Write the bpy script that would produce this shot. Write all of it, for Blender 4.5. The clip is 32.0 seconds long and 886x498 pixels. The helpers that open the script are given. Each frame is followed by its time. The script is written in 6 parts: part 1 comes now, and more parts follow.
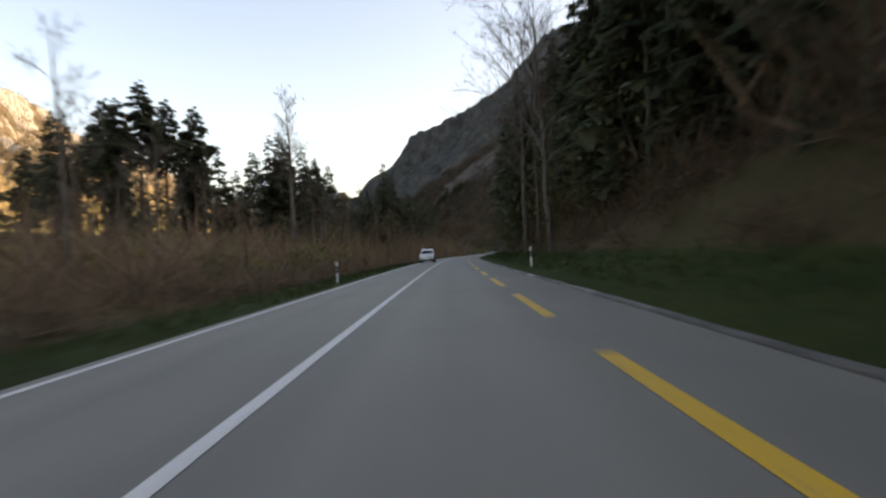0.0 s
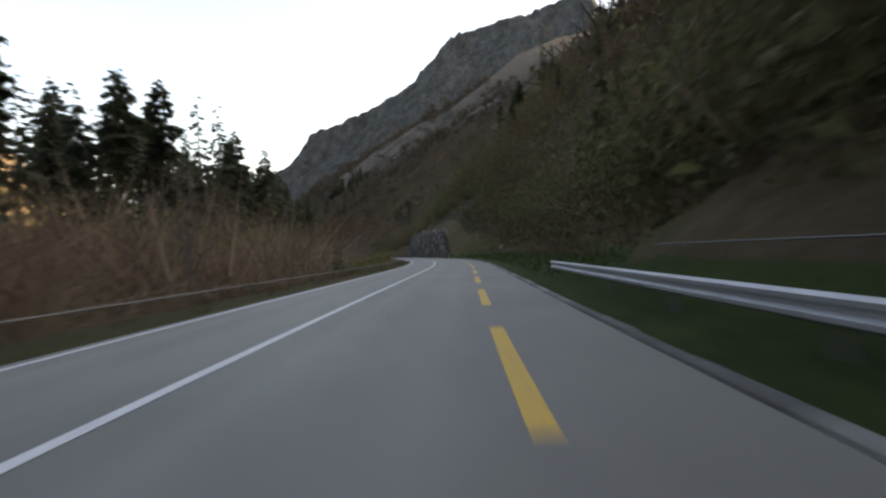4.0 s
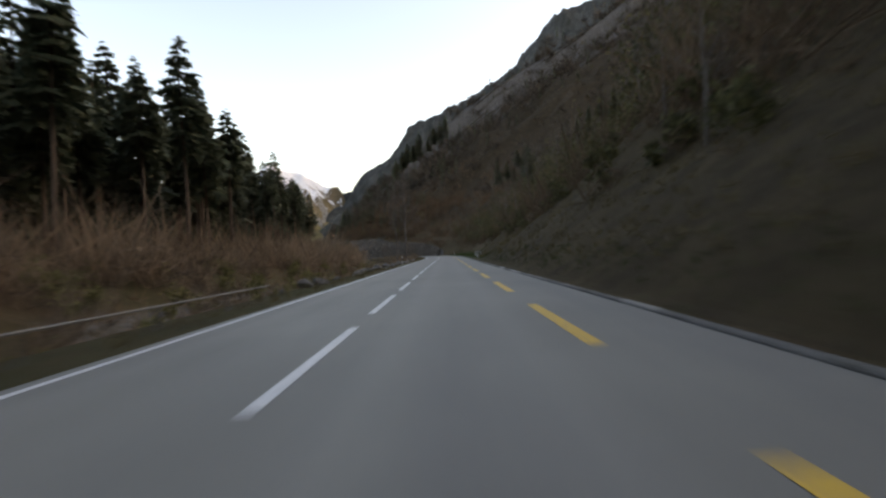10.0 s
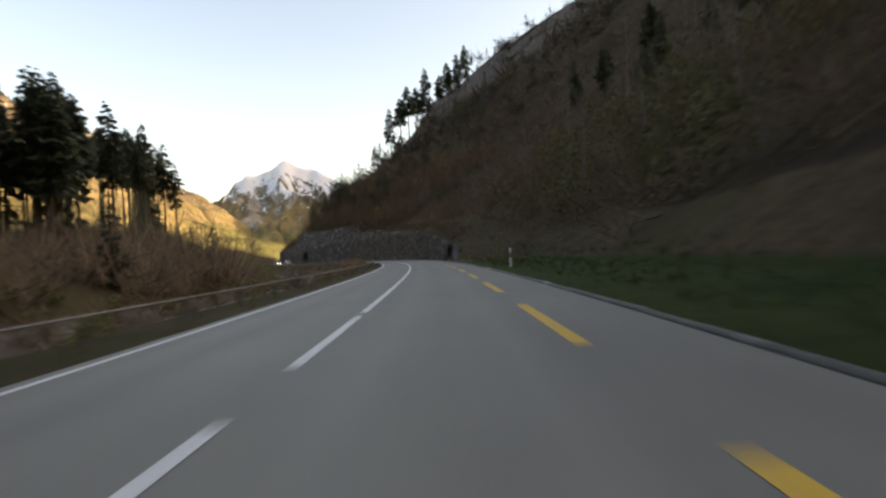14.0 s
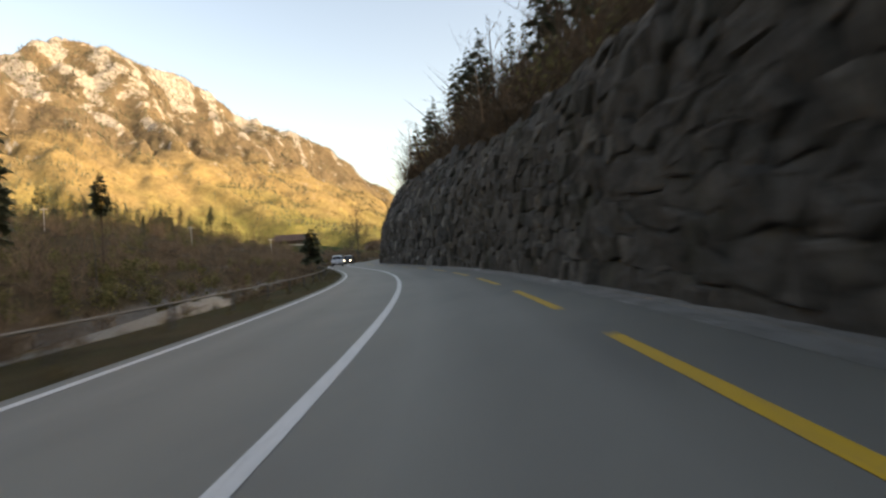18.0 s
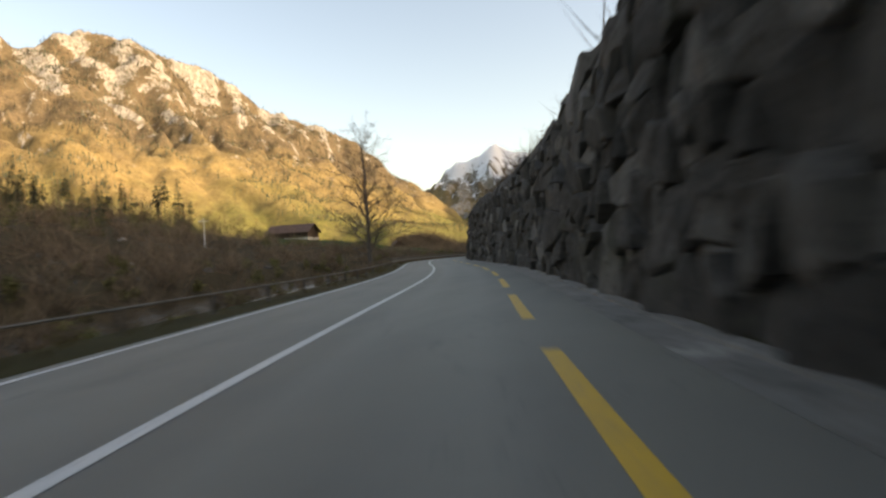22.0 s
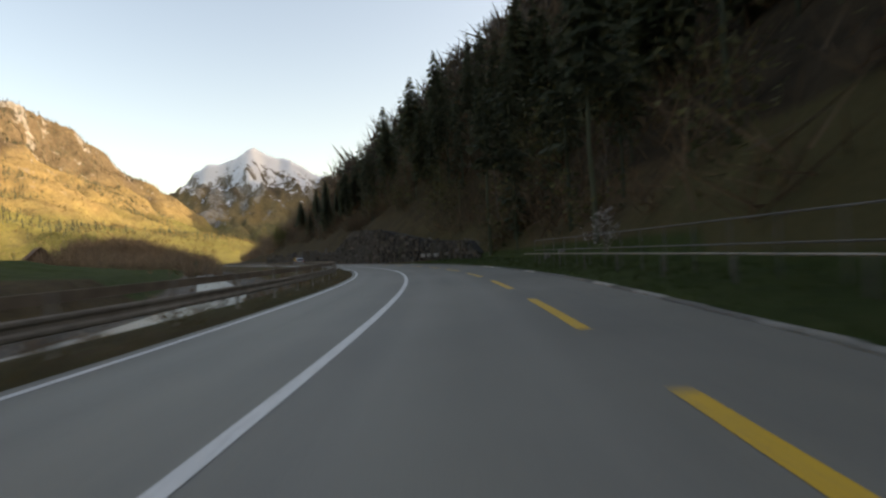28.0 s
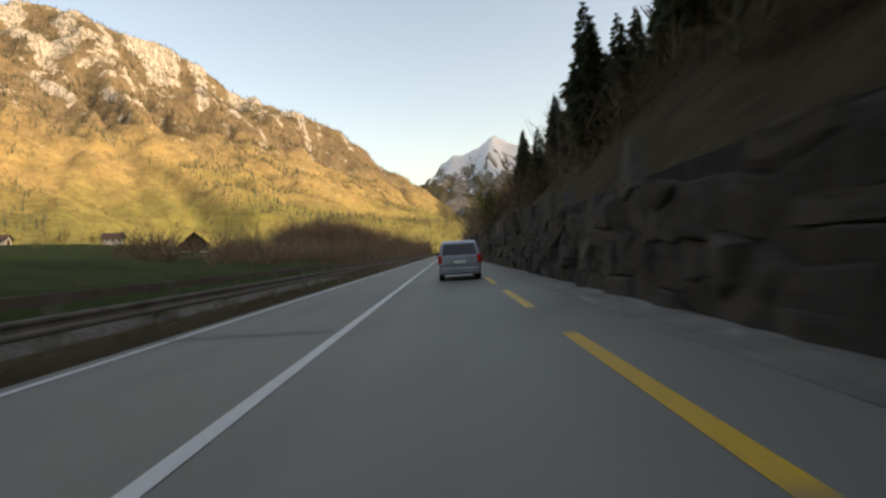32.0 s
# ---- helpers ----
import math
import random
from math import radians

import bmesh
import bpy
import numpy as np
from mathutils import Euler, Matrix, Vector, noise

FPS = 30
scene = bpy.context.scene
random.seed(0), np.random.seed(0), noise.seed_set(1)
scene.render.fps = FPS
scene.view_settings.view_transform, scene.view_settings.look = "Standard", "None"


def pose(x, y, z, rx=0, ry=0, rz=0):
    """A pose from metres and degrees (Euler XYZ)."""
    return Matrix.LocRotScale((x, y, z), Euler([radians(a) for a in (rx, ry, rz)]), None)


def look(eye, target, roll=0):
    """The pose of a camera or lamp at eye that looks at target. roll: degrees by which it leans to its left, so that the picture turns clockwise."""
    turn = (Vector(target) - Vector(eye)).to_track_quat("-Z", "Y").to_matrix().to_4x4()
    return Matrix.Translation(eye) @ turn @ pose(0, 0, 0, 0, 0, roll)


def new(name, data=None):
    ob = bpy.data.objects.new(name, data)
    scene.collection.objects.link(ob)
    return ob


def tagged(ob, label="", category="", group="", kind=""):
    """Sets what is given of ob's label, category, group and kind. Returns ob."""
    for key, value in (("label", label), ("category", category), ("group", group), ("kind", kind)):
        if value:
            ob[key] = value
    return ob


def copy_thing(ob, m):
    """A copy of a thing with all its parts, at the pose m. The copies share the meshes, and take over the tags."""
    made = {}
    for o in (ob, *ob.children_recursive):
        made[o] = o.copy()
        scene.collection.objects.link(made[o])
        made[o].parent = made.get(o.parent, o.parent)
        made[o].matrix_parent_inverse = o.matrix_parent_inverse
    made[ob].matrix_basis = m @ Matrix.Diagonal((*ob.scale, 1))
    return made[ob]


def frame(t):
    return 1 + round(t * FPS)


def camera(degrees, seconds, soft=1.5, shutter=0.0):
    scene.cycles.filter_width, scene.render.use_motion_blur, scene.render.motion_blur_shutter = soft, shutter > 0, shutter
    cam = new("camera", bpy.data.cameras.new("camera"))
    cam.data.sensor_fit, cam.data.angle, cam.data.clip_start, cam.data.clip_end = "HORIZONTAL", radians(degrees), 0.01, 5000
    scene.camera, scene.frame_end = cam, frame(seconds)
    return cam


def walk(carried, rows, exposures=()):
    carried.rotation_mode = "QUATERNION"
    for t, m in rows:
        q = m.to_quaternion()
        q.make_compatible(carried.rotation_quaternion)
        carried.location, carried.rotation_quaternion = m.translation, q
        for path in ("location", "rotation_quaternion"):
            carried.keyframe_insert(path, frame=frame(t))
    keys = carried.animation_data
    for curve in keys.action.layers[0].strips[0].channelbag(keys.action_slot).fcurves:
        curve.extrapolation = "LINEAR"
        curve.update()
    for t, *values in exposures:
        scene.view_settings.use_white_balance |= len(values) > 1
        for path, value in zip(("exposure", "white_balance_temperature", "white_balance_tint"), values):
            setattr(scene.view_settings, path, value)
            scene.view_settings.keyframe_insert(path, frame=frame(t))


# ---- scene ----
SOFT, SHUTTER = 2.4, 0.45
cam = camera(76, 32.0, SOFT, SHUTTER)
PATH = [
    (0.0, pose(0.00, 0.00, 1.25, 90.35, 3.40, 0.00)),
    (0.5, pose(0.24, 18.00, 1.25, 90.35, 3.40, -0.28)),
    (1.0, pose(0.55, 36.00, 1.25, 90.35, 3.40, -0.60)),
    (1.5, pose(1.04, 53.99, 1.25, 90.35, 3.40, -1.30)),
    (2.0, pose(1.75, 71.97, 1.25, 90.35, 3.40, -2.15)),
    (2.5, pose(2.82, 89.94, 1.25, 90.35, 3.00, -3.55)),
    (3.0, pose(4.49, 107.86, 1.25, 90.35, 2.80, -5.94)),
    (3.5, pose(6.90, 125.70, 1.25, 90.35, 2.80, -8.20)),
    (4.0, pose(9.92, 143.44, 1.25, 90.35, 2.80, -9.80)),
    (4.5, pose(13.31, 161.12, 1.25, 90.35, 3.10, -10.60)),
    (5.0, pose(16.77, 178.79, 1.25, 90.35, 3.40, -10.20)),
    (5.5, pose(19.92, 196.51, 1.25, 90.35, 3.40, -8.60)),
    (6.0, pose(22.55, 214.32, 1.25, 90.35, 3.40, -7.00)),
    (6.5, pose(24.60, 232.20, 1.25, 90.35, 3.40, -4.80)),
    (7.0, pose(25.92, 250.15, 1.25, 90.35, 3.40, -2.40)),
    (7.5, pose(26.60, 268.13, 1.25, 90.35, 3.40, -0.90)),
    (8.0, pose(26.95, 286.13, 1.25, 90.35, 3.40, -0.20)),
    (8.5, pose(27.15, 304.13, 1.25, 90.35, 3.40, 0.09)),
    (9.0, pose(27.29, 322.13, 1.25, 90.35, 3.40, 0.20)),
    (9.5, pose(27.39, 340.13, 1.25, 90.35, 3.40, 0.36)),
    (10.0, pose(27.44, 358.13, 1.25, 90.35, 3.40, 0.50)),
    (10.5, pose(27.45, 376.13, 1.25, 90.35, 3.40, 0.62)),
    (11.0, pose(27.43, 394.13, 1.25, 90.35, 3.40, 0.70)),
    (11.5, pose(27.40, 412.13, 1.25, 90.35, 3.40, 0.67)),
    (12.0, pose(27.39, 430.13, 1.25, 90.35, 3.40, 0.60)),
    (12.5, pose(27.40, 448.13, 1.25, 90.35, 3.40, 0.55)),
    (13.0, pose(27.40, 466.13, 1.25, 90.35, 3.40, 0.70)),
    (13.5, pose(27.28, 484.13, 1.25, 90.35, 3.40, 1.40)),
    (14.0, pose(26.86, 502.12, 1.25, 90.35, 3.40, 2.45)),
    (14.5, pose(26.12, 520.01, 1.25, 90.35, 3.40, 3.50)),
    (15.0, pose(25.02, 537.67, 1.25, 90.35, 3.40, 4.90)),
    (15.5, pose(23.46, 555.10, 1.25, 90.35, 3.40, 6.60)),
    (16.0, pose(21.37, 572.27, 1.25, 90.35, 3.40, 8.50)),
    (16.5, pose(18.71, 589.16, 1.25, 90.35, 3.40, 10.70)),
    (17.0, pose(15.31, 605.74, 1.25, 90.35, 3.40, 13.70)),
    (17.5, pose(11.08, 621.94, 1.25, 90.35, 3.40, 16.90)),
    (18.0, pose(5.94, 637.70, 1.25, 90.35, 3.40, 20.40)),
    (18.5, pose(-0.09, 652.93, 1.25, 90.35, 3.40, 24.10)),
    (19.0, pose(-7.05, 667.47, 1.25, 90.35, 3.40, 28.10)),
    (19.5, pose(-14.80, 681.32, 1.25, 90.35, 3.40, 31.40)),
    (20.0, pose(-23.03, 694.60, 1.25, 90.35, 3.40, 33.10)),
    (20.5, pose(-31.28, 707.65, 1.25, 90.35, 3.40, 32.10)),
    (21.0, pose(-38.90, 720.93, 1.25, 90.35, 3.40, 29.00)),
    (21.5, pose(-45.77, 734.47, 1.25, 90.35, 3.40, 25.80)),
    (22.0, pose(-51.88, 748.24, 1.25, 90.35, 3.40, 23.30)),
    (22.5, pose(-57.56, 762.05, 1.25, 90.35, 3.40, 23.00)),
    (23.0, pose(-63.33, 775.70, 1.25, 90.30, 3.00, 24.00)),
    (23.5, pose(-69.29, 789.12, 1.25, 90.23, 2.50, 25.00)),
    (24.0, pose(-75.30, 802.39, 1.25, 90.13, 1.90, 24.90)),
    (24.5, pose(-81.19, 815.57, 1.25, 90.13, 1.50, 23.40)),
    (25.0, pose(-86.35, 828.92, 1.25, 90.17, 1.20, 19.80)),
    (25.5, pose(-90.47, 842.50, 1.25, 90.17, 1.10, 14.90)),
    (26.0, pose(-93.23, 856.30, 1.25, 90.15, 1.10, 9.20)),
    (26.5, pose(-94.65, 870.22, 1.25, 90.15, 1.40, 4.30)),
    (27.0, pose(-95.07, 884.21, 1.25, 90.20, 2.00, 0.60)),
    (27.5, pose(-94.85, 898.21, 1.25, 90.25, 2.60, -1.00)),
    (28.0, pose(-94.48, 912.21, 1.25, 90.35, 3.10, -0.40)),
    (28.5, pose(-94.48, 926.21, 1.25, 90.35, 3.40, 1.50)),
    (29.0, pose(-94.99, 940.28, 1.25, 90.35, 3.40, 4.10)),
    (29.5, pose(-96.35, 954.46, 1.25, 90.35, 3.40, 8.30)),
    (30.0, pose(-98.84, 968.66, 1.25, 90.35, 3.40, 12.80)),
    (30.5, pose(-102.47, 982.72, 1.25, 90.35, 3.40, 17.30)),
    (31.0, pose(-107.14, 996.55, 1.25, 90.35, 3.40, 21.00)),
    (31.5, pose(-112.54, 1010.17, 1.25, 90.35, 3.40, 23.20)),
    (32.0, pose(-118.29, 1023.84, 1.25, 90.35, 3.40, 23.60)),
]
SKY_POWER, SUN_POWER = 0.12, 2.35
# seconds, stops, kelvin, tint
EXPOSURES = [(0.0, 1.92, 8900, 19), (3.0, 2.2, 8800, 19), (6.0, 2.5, 8700, 18), (9.0, 2.2, 8800, 18), (12.0, 2.02, 9000, 17), (14.0, 1.9, 9200, 17), (18.0, 1.8, 9200, 15), (20.0, 1.72, 9200, 14),
             (23.0, 1.68, 9300, 14), (26.0, 1.32, 8700, 14), (29.0, 1.75, 9300, 15), (32.0, 1.5, 9200, 15)]
walk(cam, PATH, EXPOSURES)

# ---- world, sun, exposure ----
SUN_EL, SUN_AZ = 21.0, 84.0     # degrees; azimuth clockwise from +y
world = bpy.data.worlds.new("world")
scene.world = world
world.use_nodes = True
wn = world.node_tree
sky = wn.nodes.new("ShaderNodeTexSky")
sky.sky_type = 'NISHITA'
sky.sun_disc = False
sky.sun_elevation = radians(SUN_EL)
sky.sun_rotation = radians(SUN_AZ)
sky.air_density, sky.dust_density, sky.ozone_density = 1.0, 2.2, 1.0
wn.links.new(sky.outputs[0], wn.nodes["Background"].inputs[0])
wn.nodes["Background"].inputs[1].default_value = SKY_POWER
sun_data = bpy.data.lights.new("sun", 'SUN')
sun_data.energy, sun_data.angle, sun_data.color = SUN_POWER, radians(0.6), (1.0, 0.895, 0.755)
sun = new("sun", sun_data)
sv = Vector((math.sin(radians(SUN_AZ)) * math.cos(radians(SUN_EL)), math.cos(radians(SUN_AZ)) * math.cos(radians(SUN_EL)), math.sin(radians(SUN_EL))))
sun.matrix_world = look(sv * 3000, (0, 0, 0))


# ---- materials ----
class Mat:
    """A small builder of node materials."""
    def __init__(self, name, rough=0.8, metal=0.0, spec=0.3):
        self.m = bpy.data.materials.new(name)
        self.m.use_nodes = True
        self.t = self.m.node_tree
        self.b = self.t.nodes["Principled BSDF"]
        self.b.inputs["Roughness"].default_value = rough
        self.b.inputs["Metallic"].default_value = metal
        self.b.inputs["Specular IOR Level"].default_value = spec
        self.co = None

    def n(self, kind, **kw):
        node = self.t.nodes.new(kind)
        for k, v in kw.items():
            node.inputs[k].default_value = v
        return node

    def coords(self, local=False):
        if self.co is None:
            tc = self.n("ShaderNodeTexCoord")
            geo = self.n("ShaderNodeNewGeometry")
            self.co = tc.outputs["Object"] if local else geo.outputs["Position"]
        return self.co

    def noise(self, scale, detail=5.0, rough=0.6, stretch=None, local=False):
        src = self.coords(local)
        if stretch:
            mp = self.n("ShaderNodeMapping")
            mp.inputs["Scale"].default_value = stretch
            self.t.links.new(src, mp.inputs["Vector"])
            src = mp.outputs[0]
        nz = self.n("ShaderNodeTexNoise", Scale=scale, Detail=detail, Roughness=rough)
        self.t.links.new(src, nz.inputs["Vector"])
        return nz.outputs["Fac"]

    def ramp(self, src, stops):
        r = self.n("ShaderNodeValToRGB")
        els = r.color_ramp.elements
        while len(els) < len(stops):
            els.new(0.5)
        for e, (p, c) in zip(els, stops):
            e.position = p
            e.color = (c, c, c, 1) if isinstance(c, (int, float)) else (*c, 1)
        self.t.links.new(src, r.inputs[0])
        return r.outputs[0]

    def mix(self, fac, a, b, how='MIX'):
        mx = self.t.nodes.new("ShaderNodeMix")
        mx.data_type, mx.blend_type = 'RGBA', how
        for i, v in ((0, fac), (6, a), (7, b)):
            if isinstance(v, (int, float)):
                mx.inputs[i].default_value = v if i == 0 else (v, v, v, 1)
            elif isinstance(v, tuple):
                mx.inputs[i].default_value = (*v, 1)
            else:
                self.t.links.new(v, mx.inputs[i])
        return mx.outputs[2]

    def math(self, op, a, b=0.0, c=0.0):
        mt = self.t.nodes.new("ShaderNodeMath")
        mt.operation = op
        for i, v in enumerate((a, b, c)):
            if isinstance(v, (int, float)):
                mt.inputs[i].default_value = v
            else:
                self.t.links.new(v, mt.inputs[i])
        return mt.outputs[0]

    def attr(self, name):
        a = self.t.nodes.new("ShaderNodeAttribute")
        a.attribute_name = name
        return a.outputs["Fac"]

    def island(self):
        return self.n("ShaderNodeNewGeometry").outputs["Random Per Island"]

    def per_object(self):
        return self.n("ShaderNodeObjectInfo").outputs["Random"]

    def normal_part(self, axis="Z"):
        g = self.n("ShaderNodeNewGeometry")
        sp = self.n("ShaderNodeSeparateXYZ")
        self.t.links.new(g.outputs["True Normal"], sp.inputs[0])
        return sp.outputs[axis]

    def height(self):
        sp = self.n("ShaderNodeSeparateXYZ")
        self.t.links.new(self.n("ShaderNodeNewGeometry").outputs["Position"], sp.inputs[0])
        return sp.outputs["Z"]

    def color(self, c):
        if isinstance(c, tuple):
            self.b.inputs["Base Color"].default_value = (*c, 1)
        else:
            self.t.links.new(c, self.b.inputs["Base Color"])
        return self

    def rough(self, r):
        self.t.links.new(r, self.b.inputs["Roughness"])
        return self

    def bump(self, src, strength=0.4, dist=0.05):
        bp = self.n("ShaderNodeBump", Strength=strength, Distance=dist)
        self.t.links.new(src, bp.inputs["Height"])
        self.t.links.new(bp.outputs[0], self.b.inputs["Normal"])
        return self


def simple(name, c, rough=0.6, metal=0.0, var=0.25, scale=6.0, bump=0.15, local=True):
    m = Mat(name, rough, metal)
    f = m.noise(scale, 6, 0.65, local=local)
    lo = tuple(v * (1 - var) for v in c)
    hi = tuple(min(1, v * (1 + var)) for v in c)
    m.color(m.ramp(f, [(0.3, lo), (0.7, hi)]))
    if bump:
        m.bump(m.noise(scale * 8, 3, local=local), bump, 0.01)
    return m.m


def asphalt():
    m = Mat("asphalt", 0.62, 0, 0.45)
    big = m.ramp(m.noise(0.12, 4), [(0.35, (0.134, 0.129, 0.105)), (0.65, (0.178, 0.171, 0.140))])
    along = m.noise(0.5, 5, 0.7, stretch=(1.2, 0.12, 1))
    c = m.mix(m.ramp(along, [(0.45, 0.0), (0.75, 0.45)]), big, (0.075, 0.076, 0.078))
    track = m.attr("track")
    c = m.mix(m.math('MULTIPLY', track, 0.5), c, (0.205, 0.198, 0.168))
    grain = m.noise(60, 2)
    c = m.mix(m.ramp(grain, [(0.35, 0.35), (0.6, 0.0)]), c, (0.05, 0.05, 0.052))
    cr = m.n("ShaderNodeTexVoronoi", Scale=0.35)
    cr.feature = 'DISTANCE_TO_EDGE'
    wob = m.n("ShaderNodeTexNoise", Scale=1.3, Detail=4.0)
    m.t.links.new(m.coords(), wob.inputs["Vector"])
    vm = m.n("ShaderNodeVectorMath")
    m.t.links.new(m.coords(), vm.inputs[0])
    m.t.links.new(wob.outputs["Color"], vm.inputs[1])
    m.t.links.new(vm.outputs[0], cr.inputs["Vector"])
    c = m.mix(m.math('MULTIPLY', m.ramp(cr.outputs["Distance"], [(0.0, 0.55), (0.006, 0.0)]), m.ramp(m.noise(0.05, 2), [(0.5, 0), (0.62, 1)])), c, (0.03, 0.03, 0.03))
    m.color(c).bump(grain, 0.25, 0.01)
    return m.m


def paint(name, c, wear=0.5):
    m = Mat(name, 0.55, 0, 0.4)
    w = m.noise(9, 8, 0.75)
    m.color(m.mix(m.ramp(w, [(wear, 0.0), (wear + 0.12, 0.75)]), m.mix(m.noise(2, 3), c, tuple(v * 0.82 for v in c)), (0.14, 0.14, 0.135)))
    m.bump(m.noise(70, 2), 0.2, 0.005)
    return m.m


def ground_mat():
    """Leaf litter, grass, meadow and gravel, mixed by the covers of the sheet and by noise."""
    m = Mat("ground_cover", 0.95, 0, 0.1)
    n1, n2, n3 = m.noise(0.35, 8, 0.7), m.noise(2.5, 6, 0.7), m.noise(0.05, 4)
    litter = m.mix(m.ramp(n1, [(0.35, 0), (0.65, 1)]), (0.048, 0.033, 0.019), (0.105, 0.072, 0.040))
    litter = m.mix(m.ramp(n2, [(0.45, 0), (0.7, 0.7)]), litter, (0.13, 0.10, 0.06))
    litter = m.mix(m.ramp(n3, [(0.45, 0), (0.6, 0.6)]), litter, (0.06, 0.062, 0.022))
    grass = m.mix(m.ramp(n1, [(0.35, 0), (0.65, 1)]), (0.021, 0.037, 0.010), (0.042, 0.060, 0.016))
    grass = m.mix(m.ramp(n2, [(0.5, 0), (0.75, 0.6)]), grass, (0.08, 0.078, 0.03))
    dry = m.mix(m.ramp(n1, [(0.35, 0), (0.65, 1)]), (0.040, 0.030, 0.017), (0.080, 0.059, 0.031))
    dry = m.mix(m.ramp(n2, [(0.5, 0), (0.72, 0.45)]), dry, (0.055, 0.055, 0.02))
    # darkened floor colour that paints in the shade of the wooded hillside
    humus = m.mix(m.ramp(n1, [(0.35, 0), (0.65, 1)]), (0.022, 0.018, 0.012), (0.052, 0.040, 0.024))
    gravel = m.mix(m.ramp(m.noise(1.8, 8, 0.8), [(0.35, 0), (0.65, 1)]), (0.06, 0.054, 0.045), (0.20, 0.187, 0.165))
    edge = m.math('MULTIPLY_ADD', n2, 0.7, -0.35)

    def cover(name):
        return m.ramp(m.math('ADD', m.attr(name), edge), [(0.35, 0), (0.65, 1)])
    c = m.mix(cover("humus"), litter, humus)
    c = m.mix(cover("dry"), c, dry)
    c = m.mix(cover("grass"), c, grass)
    c = m.mix(cover("gravel"), c, gravel)
    rock = m.mix(m.ramp(m.noise(0.8, 8, 0.7), [(0.35, 0), (0.65, 1)]), (0.05, 0.048, 0.045), (0.17, 0.16, 0.15))
    c = m.mix(m.ramp(m.normal_part(), [(0.38, 1), (0.52, 0)]), c, rock)
    m.color(c).bump(m.noise(3, 10, 0.75), 0.8, 0.25)
    return m.m


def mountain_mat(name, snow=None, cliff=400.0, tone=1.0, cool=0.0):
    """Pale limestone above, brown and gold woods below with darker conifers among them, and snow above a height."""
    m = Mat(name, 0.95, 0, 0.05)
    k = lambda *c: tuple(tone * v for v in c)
    streak = m.noise(0.016, 10, 0.75, stretch=(1, 1, 0.4))
    fine, tiny = m.noise(0.05, 9, 0.8), m.noise(0.13, 5, 0.8)
    big = m.noise(0.0028, 4)
    rock = m.mix(m.ramp(fine, [(0.36, 0), (0.64, 1)]), k(0.22, 0.20, 0.17), k(0.45, 0.415, 0.365))
    wood = m.mix(m.ramp(fine, [(0.36, 0), (0.64, 1)]), k(0.085, 0.064, 0.040), k(0.190, 0.142, 0.088))
    gold = m.mix(m.ramp(fine, [(0.36, 0), (0.64, 1)]), k(0.19, 0.135, 0.062), k(0.32, 0.235, 0.105))
    green = m.mix(m.ramp(fine, [(0.36, 0), (0.64, 1)]), k(0.11, 0.105, 0.035), k(0.22, 0.20, 0.068))
    hz = m.math('ADD', m.math('MULTIPLY', m.height(), 0.001), m.math('MULTIPLY_ADD', big, 0.5, -0.25))
    c = m.mix(m.ramp(hz, [(0.10, 0), (0.22, 1)]), green, gold)
    c = m.mix(m.ramp(hz, [(0.27, 0), (0.42, 1)]), c, wood)
    c = m.mix(m.ramp(m.noise(0.017, 7, 0.7), [(0.50, 0), (0.66, 0.55)]), c, k(0.095, 0.080, 0.046))
    c = m.mix(m.ramp(tiny, [(0.52, 0), (0.66, 0.65)]), c, k(0.065, 0.054, 0.034))
    # cliffs: more of them the higher and the steeper
    up = m.math('MULTIPLY_ADD', m.height(), 0.00055, -0.00055 * cliff)
    bare = m.math('ADD', m.math('ADD', m.math('MULTIPLY_ADD', streak, 0.8, -0.4), m.math('MULTIPLY', m.attr("chute"), 0.24)), m.math('ADD', m.math('MINIMUM', up, 0.16), m.math('MULTIPLY_ADD', m.normal_part(), -0.22, 0.14)))
    c = m.mix(m.ramp(bare, [(0.125, 0), (0.17, 1)]), c, m.mix(m.ramp(m.noise(0.09, 8, 0.85, stretch=(1, 1, 0.45)), [(0.48, 0), (0.58, 0.8)]), rock, k(0.105, 0.085, 0.052)))
    spot = m.math('MULTIPLY', m.ramp(m.noise(0.021, 8, 0.75), [(0.60, 0), (0.65, 1)]), m.ramp(hz, [(0.18, 0), (0.30, 0.85)]))
    c = m.mix(spot, c, rock)
    if snow:
        hs = m.math('ADD', m.math('MULTIPLY', m.height(), 0.001), m.math('MULTIPLY_ADD', m.noise(0.013, 10, 0.75, stretch=(1, 1, 0.3)), 1.3, -0.65))
        c = m.mix(m.ramp(hs, [(snow, 0), (snow + 0.035, 1)]), c, (0.80, 0.82, 0.86))
    # cool lays a dark blue-grey over the palette as the colour of shade
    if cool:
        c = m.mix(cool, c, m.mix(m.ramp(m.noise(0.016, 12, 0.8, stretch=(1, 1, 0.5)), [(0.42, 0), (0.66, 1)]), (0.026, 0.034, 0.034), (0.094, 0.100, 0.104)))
    m.color(c).bump(fine, 0.6, 7.0)
    return m.m


